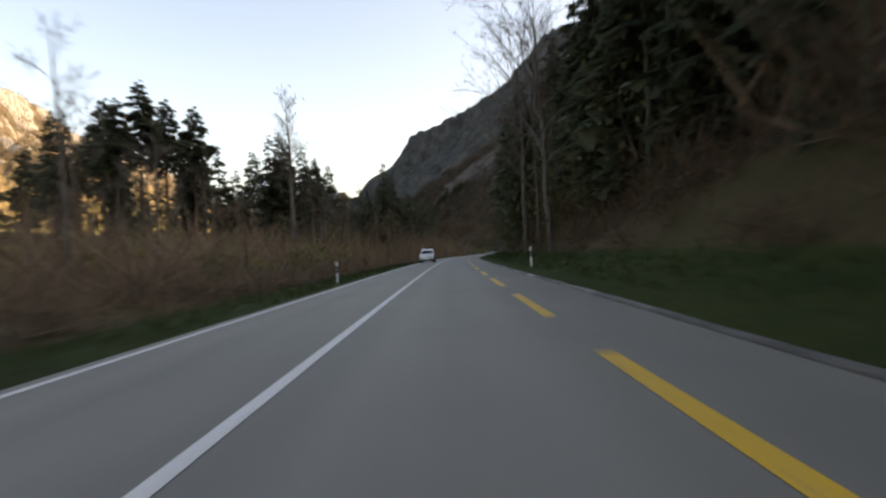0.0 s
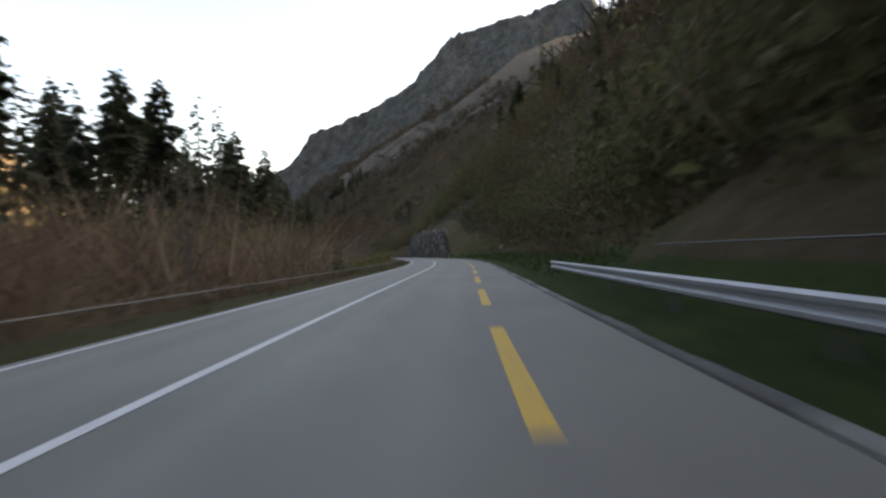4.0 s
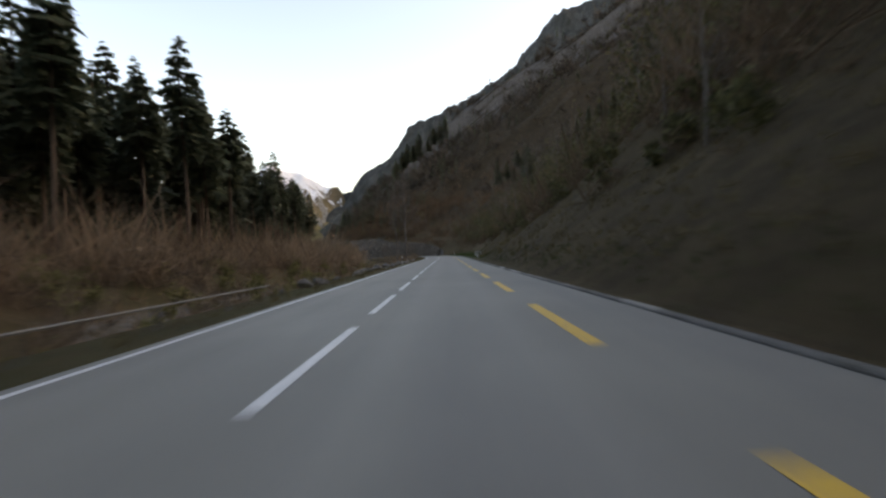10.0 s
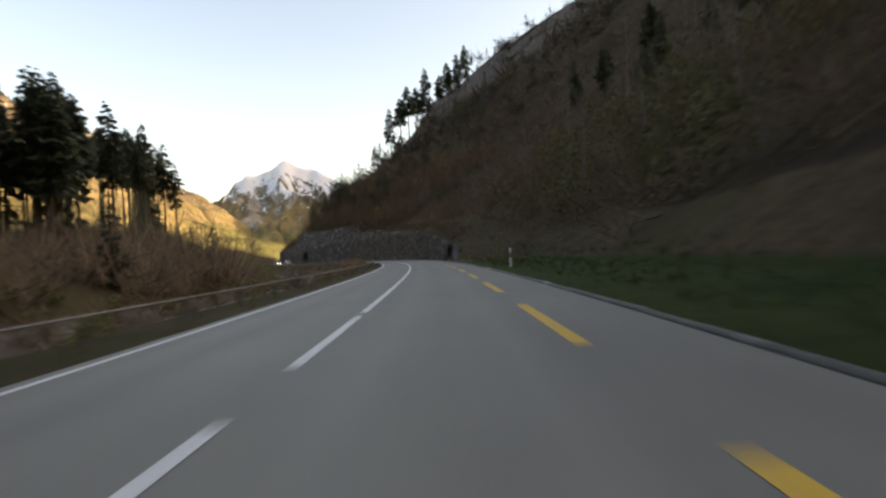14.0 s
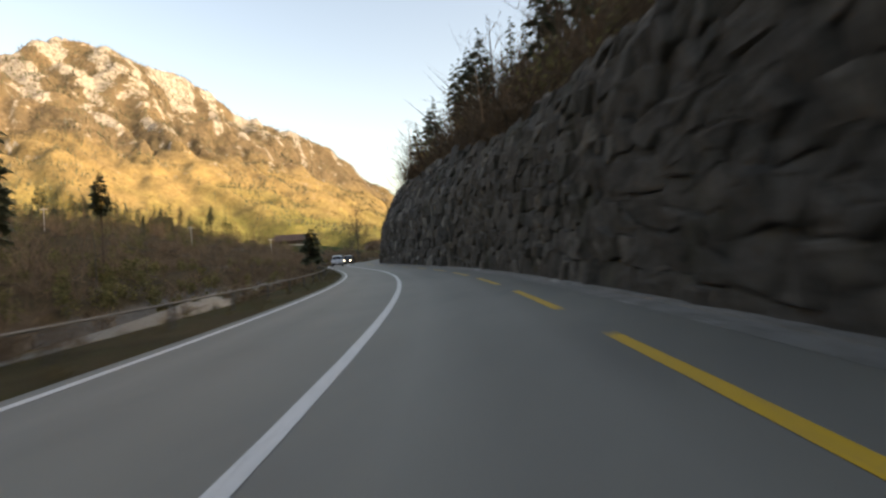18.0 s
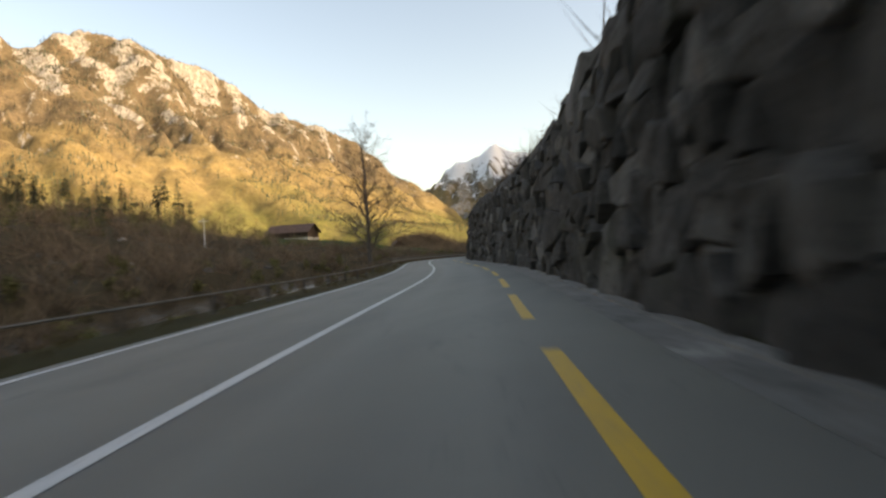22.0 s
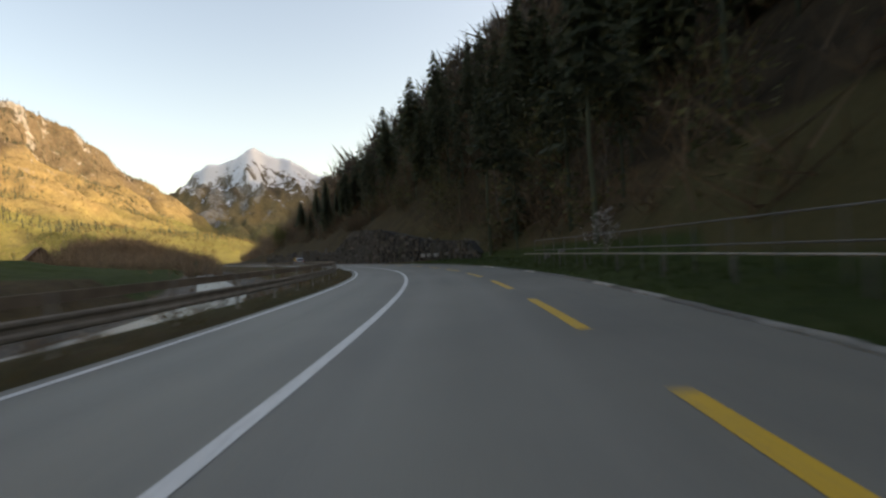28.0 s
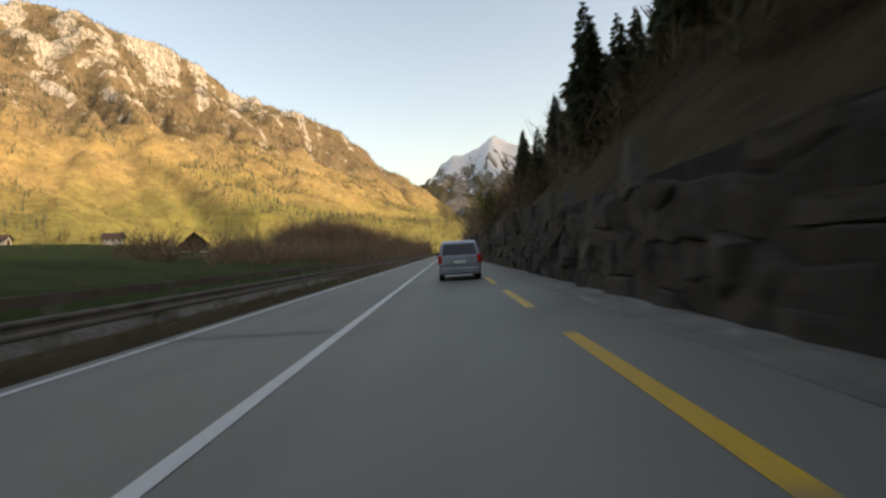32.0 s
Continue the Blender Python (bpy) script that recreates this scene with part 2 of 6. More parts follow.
def rock_mat(name, a, b, moss=0.4, local=False, rnd=None, pale=2.2):
    m = Mat(name, 0.85, 0, 0.25)
    f, g = m.noise(0.9, 9, 0.72, local=local), m.noise(5, 6, 0.7, local=local)
    c = m.mix(m.ramp(f, [(0.33, 0), (0.67, 1)]), a, b)
    if rnd:
        c = m.mix(m.ramp(m.per_object() if rnd == 'object' else m.island(), [(0, 0), (0.7, 0.12), (0.86, 0.35), (1, 0.95)]), c, tuple(min(1, v * pale) for v in b))
    c = m.mix(m.ramp(g, [(0.5, 0), (0.72, 0.6)]), c, tuple(v * 0.35 for v in a))
    run = m.noise(1.6, 5, 0.7, stretch=(1, 1, 0.12), local=local)
    c = m.mix(m.ramp(run, [(0.55, 0), (0.7, 0.55)]), c, (0.035, 0.034, 0.033))
    wash = m.noise(0.55, 7, 0.7, stretch=(1, 1, 0.4))
    c = m.mix(m.ramp(wash, [(0.58, 0), (0.70, 0.6)]), c, tuple(min(1, v * 2.6) for v in b))
    c = m.mix(m.ramp(m.noise(0.4, 6), [(0.55, 0), (0.7, moss)]), c, (0.05, 0.055, 0.02))
    m.color(c).bump(m.noise(2.6, 12, 0.78, local=local), 1.0, 0.14)
    return m.m


def leaf_mat(name, a, b, var=0.35, glow=0.4):
    m = Mat(name, 0.75, 0, 0.2)
    c = m.mix(m.ramp(m.island(), [(0.1, 0), (0.9, 1)]), a, b)
    c = m.mix(m.math('MULTIPLY', m.per_object(), var), c, tuple(v * 0.45 for v in a))
    m.color(c)
    if glow:
        tl = m.n("ShaderNodeBsdfTranslucent")
        m.t.links.new(c, tl.inputs["Color"])
        ms = m.n("ShaderNodeMixShader")
        ms.inputs[0].default_value = glow
        m.t.links.new(m.b.outputs[0], ms.inputs[1])
        m.t.links.new(tl.outputs[0], ms.inputs[2])
        m.t.links.new(ms.outputs[0], m.t.nodes["Material Output"].inputs[0])
    return m.m


def bark_mat(name, a, b):
    m = Mat(name, 0.9, 0, 0.15)
    f = m.noise(3.5, 7, 0.7, stretch=(1, 1, 0.18), local=True)
    m.color(m.mix(m.ramp(f, [(0.35, 0), (0.65, 1)]), a, b)).bump(f, 0.7, 0.03)
    return m.m


M_ASPHALT = asphalt()
M_WHITE = paint("white_road_paint", (0.62, 0.62, 0.60), 0.52)
M_YELLOW = paint("yellow_road_paint", (0.62, 0.36, 0.025), 0.52)
M_GROUND = ground_mat()
M_KERB = rock_mat("kerb_stone", (0.10, 0.097, 0.09), (0.20, 0.195, 0.18), 0.3, False, 'object')
M_CONCRETE = rock_mat("weathered_concrete", (0.20, 0.19, 0.175), (0.33, 0.315, 0.29), 0.2)
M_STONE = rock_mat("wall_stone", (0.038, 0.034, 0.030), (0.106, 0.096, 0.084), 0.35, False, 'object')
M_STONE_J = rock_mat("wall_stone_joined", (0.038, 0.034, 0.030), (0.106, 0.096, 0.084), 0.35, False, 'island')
M_STRATA = rock_mat("layered_rock", (0.048, 0.041, 0.034), (0.125, 0.107, 0.088), 0.35, False, 'object', 1.4)
M_STRATA_J = rock_mat("layered_rock_joined", (0.048, 0.041, 0.034), (0.125, 0.107, 0.088), 0.35, False, 'island', 1.4)
# Layered rock lowered by a third; the dim light is put into the colour.
M_BEDS = rock_mat("bedded_rock", (0.034, 0.029, 0.024), (0.082, 0.070, 0.058), 0.35, False, 'object', 1.4)
M_BEDS_J = rock_mat("bedded_rock_joined", (0.034, 0.029, 0.024), (0.082, 0.070, 0.058), 0.35, False, 'island', 1.4)
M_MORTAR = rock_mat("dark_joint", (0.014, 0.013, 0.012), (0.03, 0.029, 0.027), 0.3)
M_DARKROCK = rock_mat("mossy_rock", (0.045, 0.043, 0.04), (0.13, 0.125, 0.12), 0.6, True, 'object')
M_ROCK = rock_mat("river_rock", (0.075, 0.068, 0.06), (0.17, 0.155, 0.135), 0.4, True, 'object')
M_ROCK_J = rock_mat("river_rock_joined", (0.14, 0.13, 0.12), (0.36, 0.34, 0.32), 0.2, False, 'island')
M_NEEDLE = leaf_mat("conifer_needles", (0.076, 0.098, 0.066), (0.165, 0.180, 0.112))
M_NEEDLE_J = leaf_mat("far_conifer_needles", (0.074, 0.092, 0.064), (0.155, 0.168, 0.106))
M_BARK = bark_mat("conifer_bark", (0.055, 0.040, 0.030), (0.15, 0.11, 0.08))
M_BARE = bark_mat("bare_bark", (0.06, 0.050, 0.042), (0.19, 0.165, 0.14))
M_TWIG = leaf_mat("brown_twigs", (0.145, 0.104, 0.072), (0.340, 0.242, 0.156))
M_SHRUB = leaf_mat("budding_leaves", (0.045, 0.062, 0.014), (0.13, 0.135, 0.035))
# Darkened twig colour for the upper hillside, with its shade painted in.
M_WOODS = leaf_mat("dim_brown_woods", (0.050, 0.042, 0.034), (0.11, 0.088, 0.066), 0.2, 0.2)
M_GOLDEN = leaf_mat("golden_spring_woods", (0.115, 0.088, 0.044), (0.34, 0.250, 0.115), 0.1, 0.4)
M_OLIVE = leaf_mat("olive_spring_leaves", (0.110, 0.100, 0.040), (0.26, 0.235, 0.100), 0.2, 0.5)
# Twig colour halved for the right hillside: its shade is put into the colour.
M_TWIG_SHADE = leaf_mat("dark_hillside_scrub", (0.074, 0.051, 0.034), (0.175, 0.118, 0.072), 0.2, 0.3)
# Lower-toned copy of the olive leaves; the slope's shade is in its colour.
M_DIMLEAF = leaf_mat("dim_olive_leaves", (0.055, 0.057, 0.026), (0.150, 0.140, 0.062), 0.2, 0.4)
# Dark tone covers the trees together with the shadows they cast.
M_DARKWOOD = leaf_mat("dark_mountain_trees", (0.042, 0.036, 0.023), (0.095, 0.076, 0.044), 0.1, 0.1)
M_RAIL = simple("weathered_rail_steel", (0.23, 0.21, 0.18), 0.85, 0.0, 0.35, 3.0, 0.3)
M_BLOSSOM = leaf_mat("white_blossom", (0.32, 0.30, 0.29), (0.55, 0.52, 0.50), 0.1)
M_GRASSB = leaf_mat("grass_blades", (0.024, 0.045, 0.010), (0.062, 0.085, 0.022))
M_DRYB = leaf_mat("dry_grass_blades", (0.075, 0.058, 0.025), (0.17, 0.135, 0.06))
M_STEEL = simple("galvanised_steel", (0.33, 0.34, 0.35), 0.45, 0.75, 0.25, 3.0, 0.1)
M_DULL = simple("dull_weathered_steel", (0.10, 0.095, 0.09), 0.6, 0.35, 0.35, 3.0, 0.2)
M_TAR = simple("tar_seam", (0.018, 0.018, 0.018), 0.5, 0, 0.3, 5.0, 0.1)
M_RUST = simple("weathered_wood_rail", (0.17, 0.135, 0.10), 0.85, 0, 0.4, 3.0, 0.3)
M_PLASTIC = simple("white_plastic", (0.72, 0.72, 0.70), 0.45, 0, 0.1, 5.0, 0.0)
M_BLACK = simple("black_plastic", (0.02, 0.02, 0.02), 0.5, 0, 0.2, 5.0, 0.0)
M_REFLECT = simple("reflector", (0.55, 0.55, 0.52), 0.2, 0.3, 0.1, 30.0, 0.0)
M_BOARD = simple("dark_timber", (0.085, 0.052, 0.032), 0.85, 0, 0.45, 2.0, 0.4)
M_TILE = simple("brown_roof_tiles", (0.105, 0.066, 0.05), 0.8, 0, 0.4, 1.5, 0.4)
M_PLASTER = simple("pale_plaster", (0.62, 0.58, 0.50), 0.9, 0, 0.12, 1.0, 0.1)
M_LEFT = mountain_mat("sunny_mountain_side", None, 490.0)
M_SNOWY = mountain_mat("snowy_mountain_side", 0.465, 330.0, 1.0, 0.2)
# Low tone and strong cool put the bluff's shade into its colours.
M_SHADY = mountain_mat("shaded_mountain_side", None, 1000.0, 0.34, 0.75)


def water():
    m = Mat("river_water", 0.32, 0, 0.4)
    f = m.noise(0.9, 6, 0.7)
    m.color(m.mix(m.ramp(f, [(0.60, 0), (0.74, 0.75)]), (0.045, 0.055, 0.05), (0.45, 0.47, 0.47)))
    m.bump(m.noise(1.6, 5), 0.5, 0.15)
    return m.m


def glass_mat():
    m = Mat("dark_car_glass", 0.06, 0, 0.6)
    m.color((0.015, 0.018, 0.02))
    return m.m


def car_paint(name, c, metal=0.4):
    m = Mat(name, 0.28, metal, 0.5)
    dirt = m.noise(1.5, 6, 0.7, local=True)
    m.color(m.mix(m.ramp(dirt, [(0.45, 0), (0.75, 0.45)]), c, (0.12, 0.11, 0.10)))
    m.b.inputs["Coat Weight"].default_value = 0.5
    return m.m


M_WATER, M_GLASS = water(), glass_mat()
M_TYRE = simple("tyre_rubber", (0.018, 0.018, 0.018), 0.85, 0, 0.2, 8.0, 0.1)
M_RIM = simple("alloy_rim", (0.45, 0.45, 0.46), 0.35, 0.8, 0.15, 5.0, 0.0)
M_TAIL = simple("red_lamp", (0.42, 0.02, 0.015), 0.2, 0, 0.2, 20.0, 0.0)
M_LAMP = simple("clear_lamp", (0.7, 0.7, 0.68), 0.12, 0.2, 0.1, 20.0, 0.0)


# ---- mesh helpers ----
def mesh_ob(name, verts, faces, mat, parent=None, label="", smooth=False):
    me = bpy.data.meshes.new(name)
    verts = np.asarray(verts, dtype=np.float64).reshape(-1, 3)
    me.from_pydata(verts.tolist(), [], faces if isinstance(faces, list) else faces.tolist())
    for q in (mat if isinstance(mat, (list, tuple)) else [mat]):
        me.materials.append(q)
    if smooth:
        me.shade_smooth()
    ob = new(name, me)
    ob.parent = parent
    if label:
        tagged(ob, label)
    return ob


def part(name, bm, material, parent, label="", smooth=False):
    me = bpy.data.meshes.new(name)
    bm.to_mesh(me)
    bm.free()
    me.materials.append(material)
    if smooth:
        me.shade_smooth()
    ob = new(name, me)
    ob.parent = parent
    if label:
        tagged(ob, label)
    return ob


def box(bm, lo, hi, bevel=0.0, m=None):
    r = bmesh.ops.create_cube(bm, size=1.0)
    c, d = (Vector(lo) + Vector(hi)) / 2, Vector(hi) - Vector(lo)
    for v in r["verts"]:
        v.co = Vector((v.co.x * d.x, v.co.y * d.y, v.co.z * d.z)) + c
        if m:
            v.co = m @ v.co
    if bevel:
        es = {e for v in r["verts"] for e in v.link_edges}
        bmesh.ops.bevel(bm, geom=list(es), offset=bevel, segments=1, affect='EDGES')
    return bm


def tube(path, radii, sides=5, closed=True):
    """Vertices and faces of a tapering tube along a path."""
    path = np.asarray(path, float)
    n = len(path)
    tan = np.gradient(path, axis=0)
    tan /= np.linalg.norm(tan, axis=1)[:, None] + 1e-9
    ref = np.where(np.abs(tan[:, 2:3]) > 0.9, np.array([[1.0, 0, 0]]), np.array([[0, 0, 1.0]]))
    a = np.cross(tan, ref)
    a /= np.linalg.norm(a, axis=1)[:, None] + 1e-9
    b = np.cross(tan, a)
    ang = np.arange(sides) / sides * 2 * np.pi
    r = np.asarray(radii, float)[:, None, None]
    v = path[:, None, :] + r * (np.cos(ang)[None, :, None] * a[:, None, :] + np.sin(ang)[None, :, None] * b[:, None, :])
    f = []
    for i in range(n - 1):
        for j in range(sides):
            k = (j + 1) % sides
            f.append((i * sides + j, i * sides + k, (i + 1) * sides + k, (i + 1) * sides + j))
    if closed:
        f.append(tuple(range(sides - 1, -1, -1)))
        f.append(tuple((n - 1) * sides + j for j in range(sides)))
    return v.reshape(-1, 3), f


class Bag:
    """Collects many small pieces for one mesh."""
    def __init__(self):
        self.v, self.f, self.n = [], [], 0

    def add(self, v, f):
        v = np.asarray(v, float).reshape(-1, 3)
        self.v.append(v)
        self.f.extend([tuple(i + self.n for i in q) for q in f])
        self.n += len(v)

    def ob(self, name, mat, parent=None, label="", smooth=False):
        return mesh_ob(name, np.concatenate(self.v), self.f, mat, parent, label, smooth)


def empty(name, at=(0, 0, 0), turn=0.0):
    e = new(name)
    e.empty_display_size = 0.3
    e.matrix_world = pose(*at, 0, 0, turn)
    return e


# heading of the road in degrees, left positive, at even steps
ROAD_STEP = 16.7486
ROAD_FROM = (-0.060, 0.001)
ROAD_TURN = [-0.60, -0.78, -0.97, -1.38, -1.92, -2.61, -4.36, -6.95, -9.51, -11.63, -12.35, -12.00, -10.34, -8.36, -4.98, -2.48, -1.41, -0.75, -0.41, -0.35, -0.33, -0.26, 0.01, 0.24, 0.19, 0.06, -0.01, -0.05, 0.13, 0.76, 1.86, 3.09, 4.09, 5.39, 7.06, 9.12, 12.00, 14.53, 17.52, 21.45, 25.95, 31.01, 34.14, 34.38, 30.29, 24.08, 20.46, 19.45, 22.78, 25.47, 25.59, 22.06, 14.74, 7.17, 0.77, -3.29, -3.10, -0.22, 4.61, 10.34, 15.36, 19.83, 22.71, 23.15]


# ---- the road's line ----
def cubic(x, xp, fp):
    xp, fp = np.asarray(xp, float), np.asarray(fp, float)
    g = np.gradient(fp, xp)
    i = np.clip(np.searchsorted(xp, x, side='right') - 1, 0, len(xp) - 2)
    h = xp[i + 1] - xp[i]
    u = (x - xp[i]) / h
    return (2 * u**3 - 3 * u**2 + 1) * fp[i] + (u**3 - 2 * u**2 + u) * h * g[i] + (-2 * u**3 + 3 * u**2) * fp[i + 1] + (u**3 - u**2) * h * g[i + 1]


S_MIN, S_MAX, DS = -400.0, 4300.0, 0.5
LENGTH = ROAD_STEP * (len(ROAD_TURN) - 1)
_s = np.arange(S_MIN, S_MAX + DS, DS)
_turn = cubic(np.clip(_s, 0, LENGTH), np.arange(len(ROAD_TURN)) * ROAD_STEP, ROAD_TURN)
_i0 = int(round(-S_MIN / DS))
_tx, _ty = -np.sin(np.radians(_turn)), np.cos(np.radians(_turn))
_cx = np.concatenate([[0], np.cumsum((_tx[1:] + _tx[:-1]) / 2 * DS)])
_cy = np.concatenate([[0], np.cumsum((_ty[1:] + _ty[:-1]) / 2 * DS)])
_cx += ROAD_FROM[0] - _cx[_i0]
_cy += ROAD_FROM[1] - _cy[_i0]
_k = np.hanning(601)
_k /= _k.sum()
_soft = np.convolve(np.pad(_turn, 300, mode='edge'), _k, 'valid')


def at(s, d, z=0.0):
    """World places at s metres along the road's line and d metres to its right. Far out the rows follow the softened line."""
    s, d = np.asarray(s, float), np.asarray(d, float)
    x, y = np.interp(s, _s, _cx), np.interp(s, _s, _cy)
    a, b = np.radians(np.interp(s, _s, _turn)), np.radians(np.interp(s, _s, _soft))
    near = np.clip(d, -30, 30)
    far = d - near
    return np.stack(np.broadcast_arrays(x + near * np.cos(a) + far * np.cos(b), y + near * np.sin(a) + far * np.sin(b), np.asarray(z, float)), -1)


def heading(s):
    return float(np.interp(s, _s, _turn))


# ---- the lie of the land ----
def lean(h):
    """How far the face of a wall stands back at a height."""
    return 0.12 * h + 0.36 * np.clip(h - 6.5, 0, None)


# right of the road: s, width of the verge, height of the wall, slope above it
RIGHT = [(-400, 5, 0, .8), (100, 5, 0, .8), (118, 2, 0, .8), (160, 2, 0, .8), (185, 7, 0, .8), (248, 6, 0, .85), (258, 1, 0, .95), (264, .4, 1.2, 1), (276, .4, 6.5, 1), (326, .4, 7, 1), (336, .4, 6.6, 1),
         (338.5, .4, 2.4, .8), (346, .4, 1.6, .7), (352, .4, 0, .7), (434, .5, 0, .7), (441, 2.3, 0, .7), (480, 2.5, 0, .7), (500, 4, 0, .7), (545, 4, 0, .62), (575, 1, 0, .62), (590, .4, 2.5, .6), (612, .4, 4.9, .55), (640, .4, 6.6, .5), (655, .4, 7.2, .55), (685, .4, 9, .62),
         (700, .4, 11.5, .68), (765, .4, 12.5, .68), (782, .4, 8.5, .7), (797, .4, 7.2, .66), (880, .4, 7.6, .66), (906, .4, 7.6, .75), (918, .4, 3, 1), (924, 3, 0, .95), (965, 4.5, 0, 1.0), (998, 4.6, 0, 1.0), (1003, 4.4, 2.4, .9), (1014, 3.4, 2.9, .9), (1028, .5, 5.2, 1), (1046, .4, 6, 1), (1060, .4, 2.6, .9), (1250, .4, 2.4, .9), (4300, .4, 2, .9)]
ROAD_R, KERB_D, EDGE_L = 3.70, 3.46, -5.05


def widen(s):
    """How far the right edge of the road stands out beyond its usual line."""
    return np.interp(s, [575, 596, 640, 665, 928, 962, 996, 1022], [0, .35, .35, 0, 0, 1.15, 1.15, 0])


def right_profile(s):
    xp = [r[0] for r in RIGHT]
    return [np.interp(s, xp, [r[i] for r in RIGHT]) for i in (1, 2, 3)]


def fbm(x, y, scale, octaves=4, seed=0.0):
    """Smooth noise by sums of turned waves; works on arrays."""
    rng = np.random.RandomState(int(seed * 10) + 7)
    out, amp, tot = np.zeros(np.broadcast(x, y).shape), 1.0, 0.0
    k = 2 * np.pi / scale
    for _ in range(octaves):
        for _ in range(4):
            a, p = rng.rand() * 2 * np.pi, rng.rand() * 2 * np.pi
            q = k * (0.7 + 0.6 * rng.rand())
            out = out + amp * np.sin(q * (np.cos(a) * x + np.sin(a) * y) + p + 1.3 * np.sin(q * 0.6 * (np.sin(a) * x - np.cos(a) * y)))
        tot += amp * 2
        amp *= 0.5
        k *= 2.1
    return out / tot


# low rises beyond the river: x, y, height, spread
TERRACES = [(-261, 1016, 9.0, 48.0), (-292, 930, 9.0, 34.0), (-442, 1262, 9.0, 60.0), (-275, 1169, 3.5, 30.0), (-306, 1318, 11.0, 36.0), (-200, 780, 6.0, 60.0), (-54, 640, 9.0, 20.0)]


def land(s, d):
    """Height of the ground, the road's surface being 0."""
    s, d = np.broadcast_arrays(np.asarray(s, float), np.asarray(d, float))
    verge, wall, slope = right_profile(s)
    e = np.clip(d - KERB_D - widen(s) - 0.3, 0, None)
    z = 0.06 * np.clip(e, 0, 0.3) / 0.3 * (wall < 0.5)
    z = z + 0.09 * np.clip(np.minimum(e, verge), 0, None)
    q = np.clip(e - verge - 0.75 * np.clip(wall, 0, 1), 0, None)
    z = z + np.interp(s, [400, 560, 960, 1000], [0.78, 0.93, 0.93, 0.68]) * wall * np.clip(q / lean(np.maximum(wall, 0.5)), 0, 1)
    q2 = np.clip(q - lean(wall), 0, None)
    fall = 1 - np.clip((s - 1230) / 160, 0, 1) * 0.93
    rise = slope * np.minimum(q2, 130) + 0.62 * np.clip(q2 - 130, 0, 330) - 0.55 * np.clip(q2 - 520, 0, None)
    rough = fbm(s, d * 1.3, 45, 4, 1.0) * np.clip(q2 / 14, 0, 1) * (2.0 + np.clip(q2 / 20, 0, 9))
    z = z + np.maximum(rise + rough, -0.2) * fall
    # left of the road
    l = np.clip(-d + EDGE_L, 0, None)
    drop = np.interp(s, [0, 70, 85, 300, 340, 4300], [0.3, 0.3, 1.6, 2.0, 3.4, 3.6])
    w = np.interp(s, [-400, 320, 420, 600, 4300], [3, 8, 10, 13, 13])
    bank = np.clip((l - 2.6) / 3.5, 0, 1)
    zl = -0.05 * np.clip(l, 0, 2.6) - drop * bank * bank * (3 - 2 * bank)
    up = np.clip((l - 6.5 - w) / 7, 0, 1)
    zl = zl + (drop + 0.4) * up * up * (3 - 2 * up)
    far = np.clip(l - 14 - w, 0, None)
    open_ = np.interp(s, [560, 640, 930, 1010], [0, 1, 1, 0])
    field = 19 * np.clip(far / 130, 0, 1) ** 1.2 + 0.09 * np.clip(far - 130, 0, None)
    flat = 8 * np.clip(far / 160, 0, 1) ** 1.4 + 0.10 * np.clip(far - 160, 0, None)
    zl = zl + open_ * field + (1 - open_) * flat + fbm(s, d, 38, 4, 3.0) * np.clip(far / 25, 0, 1) * 1.3
    zl = zl + fbm(s, d, 9, 3, 5.0) * np.clip((l - 4) / 6, 0, 1) * 0.35
    w_ = at(s, d)
    for bx, by, bh, br in TERRACES:
        zl = zl + bh * np.exp(-((w_[..., 0] - bx) ** 2 + (w_[..., 1] - by) ** 2) / (2 * br * br)) * np.clip(far / 30, 0, 1)
    z = np.where(d > 0, z, zl)
    return np.where((d > EDGE_L - 0.1) & (d < KERB_D + widen(s) + 0.25), -0.14, z)


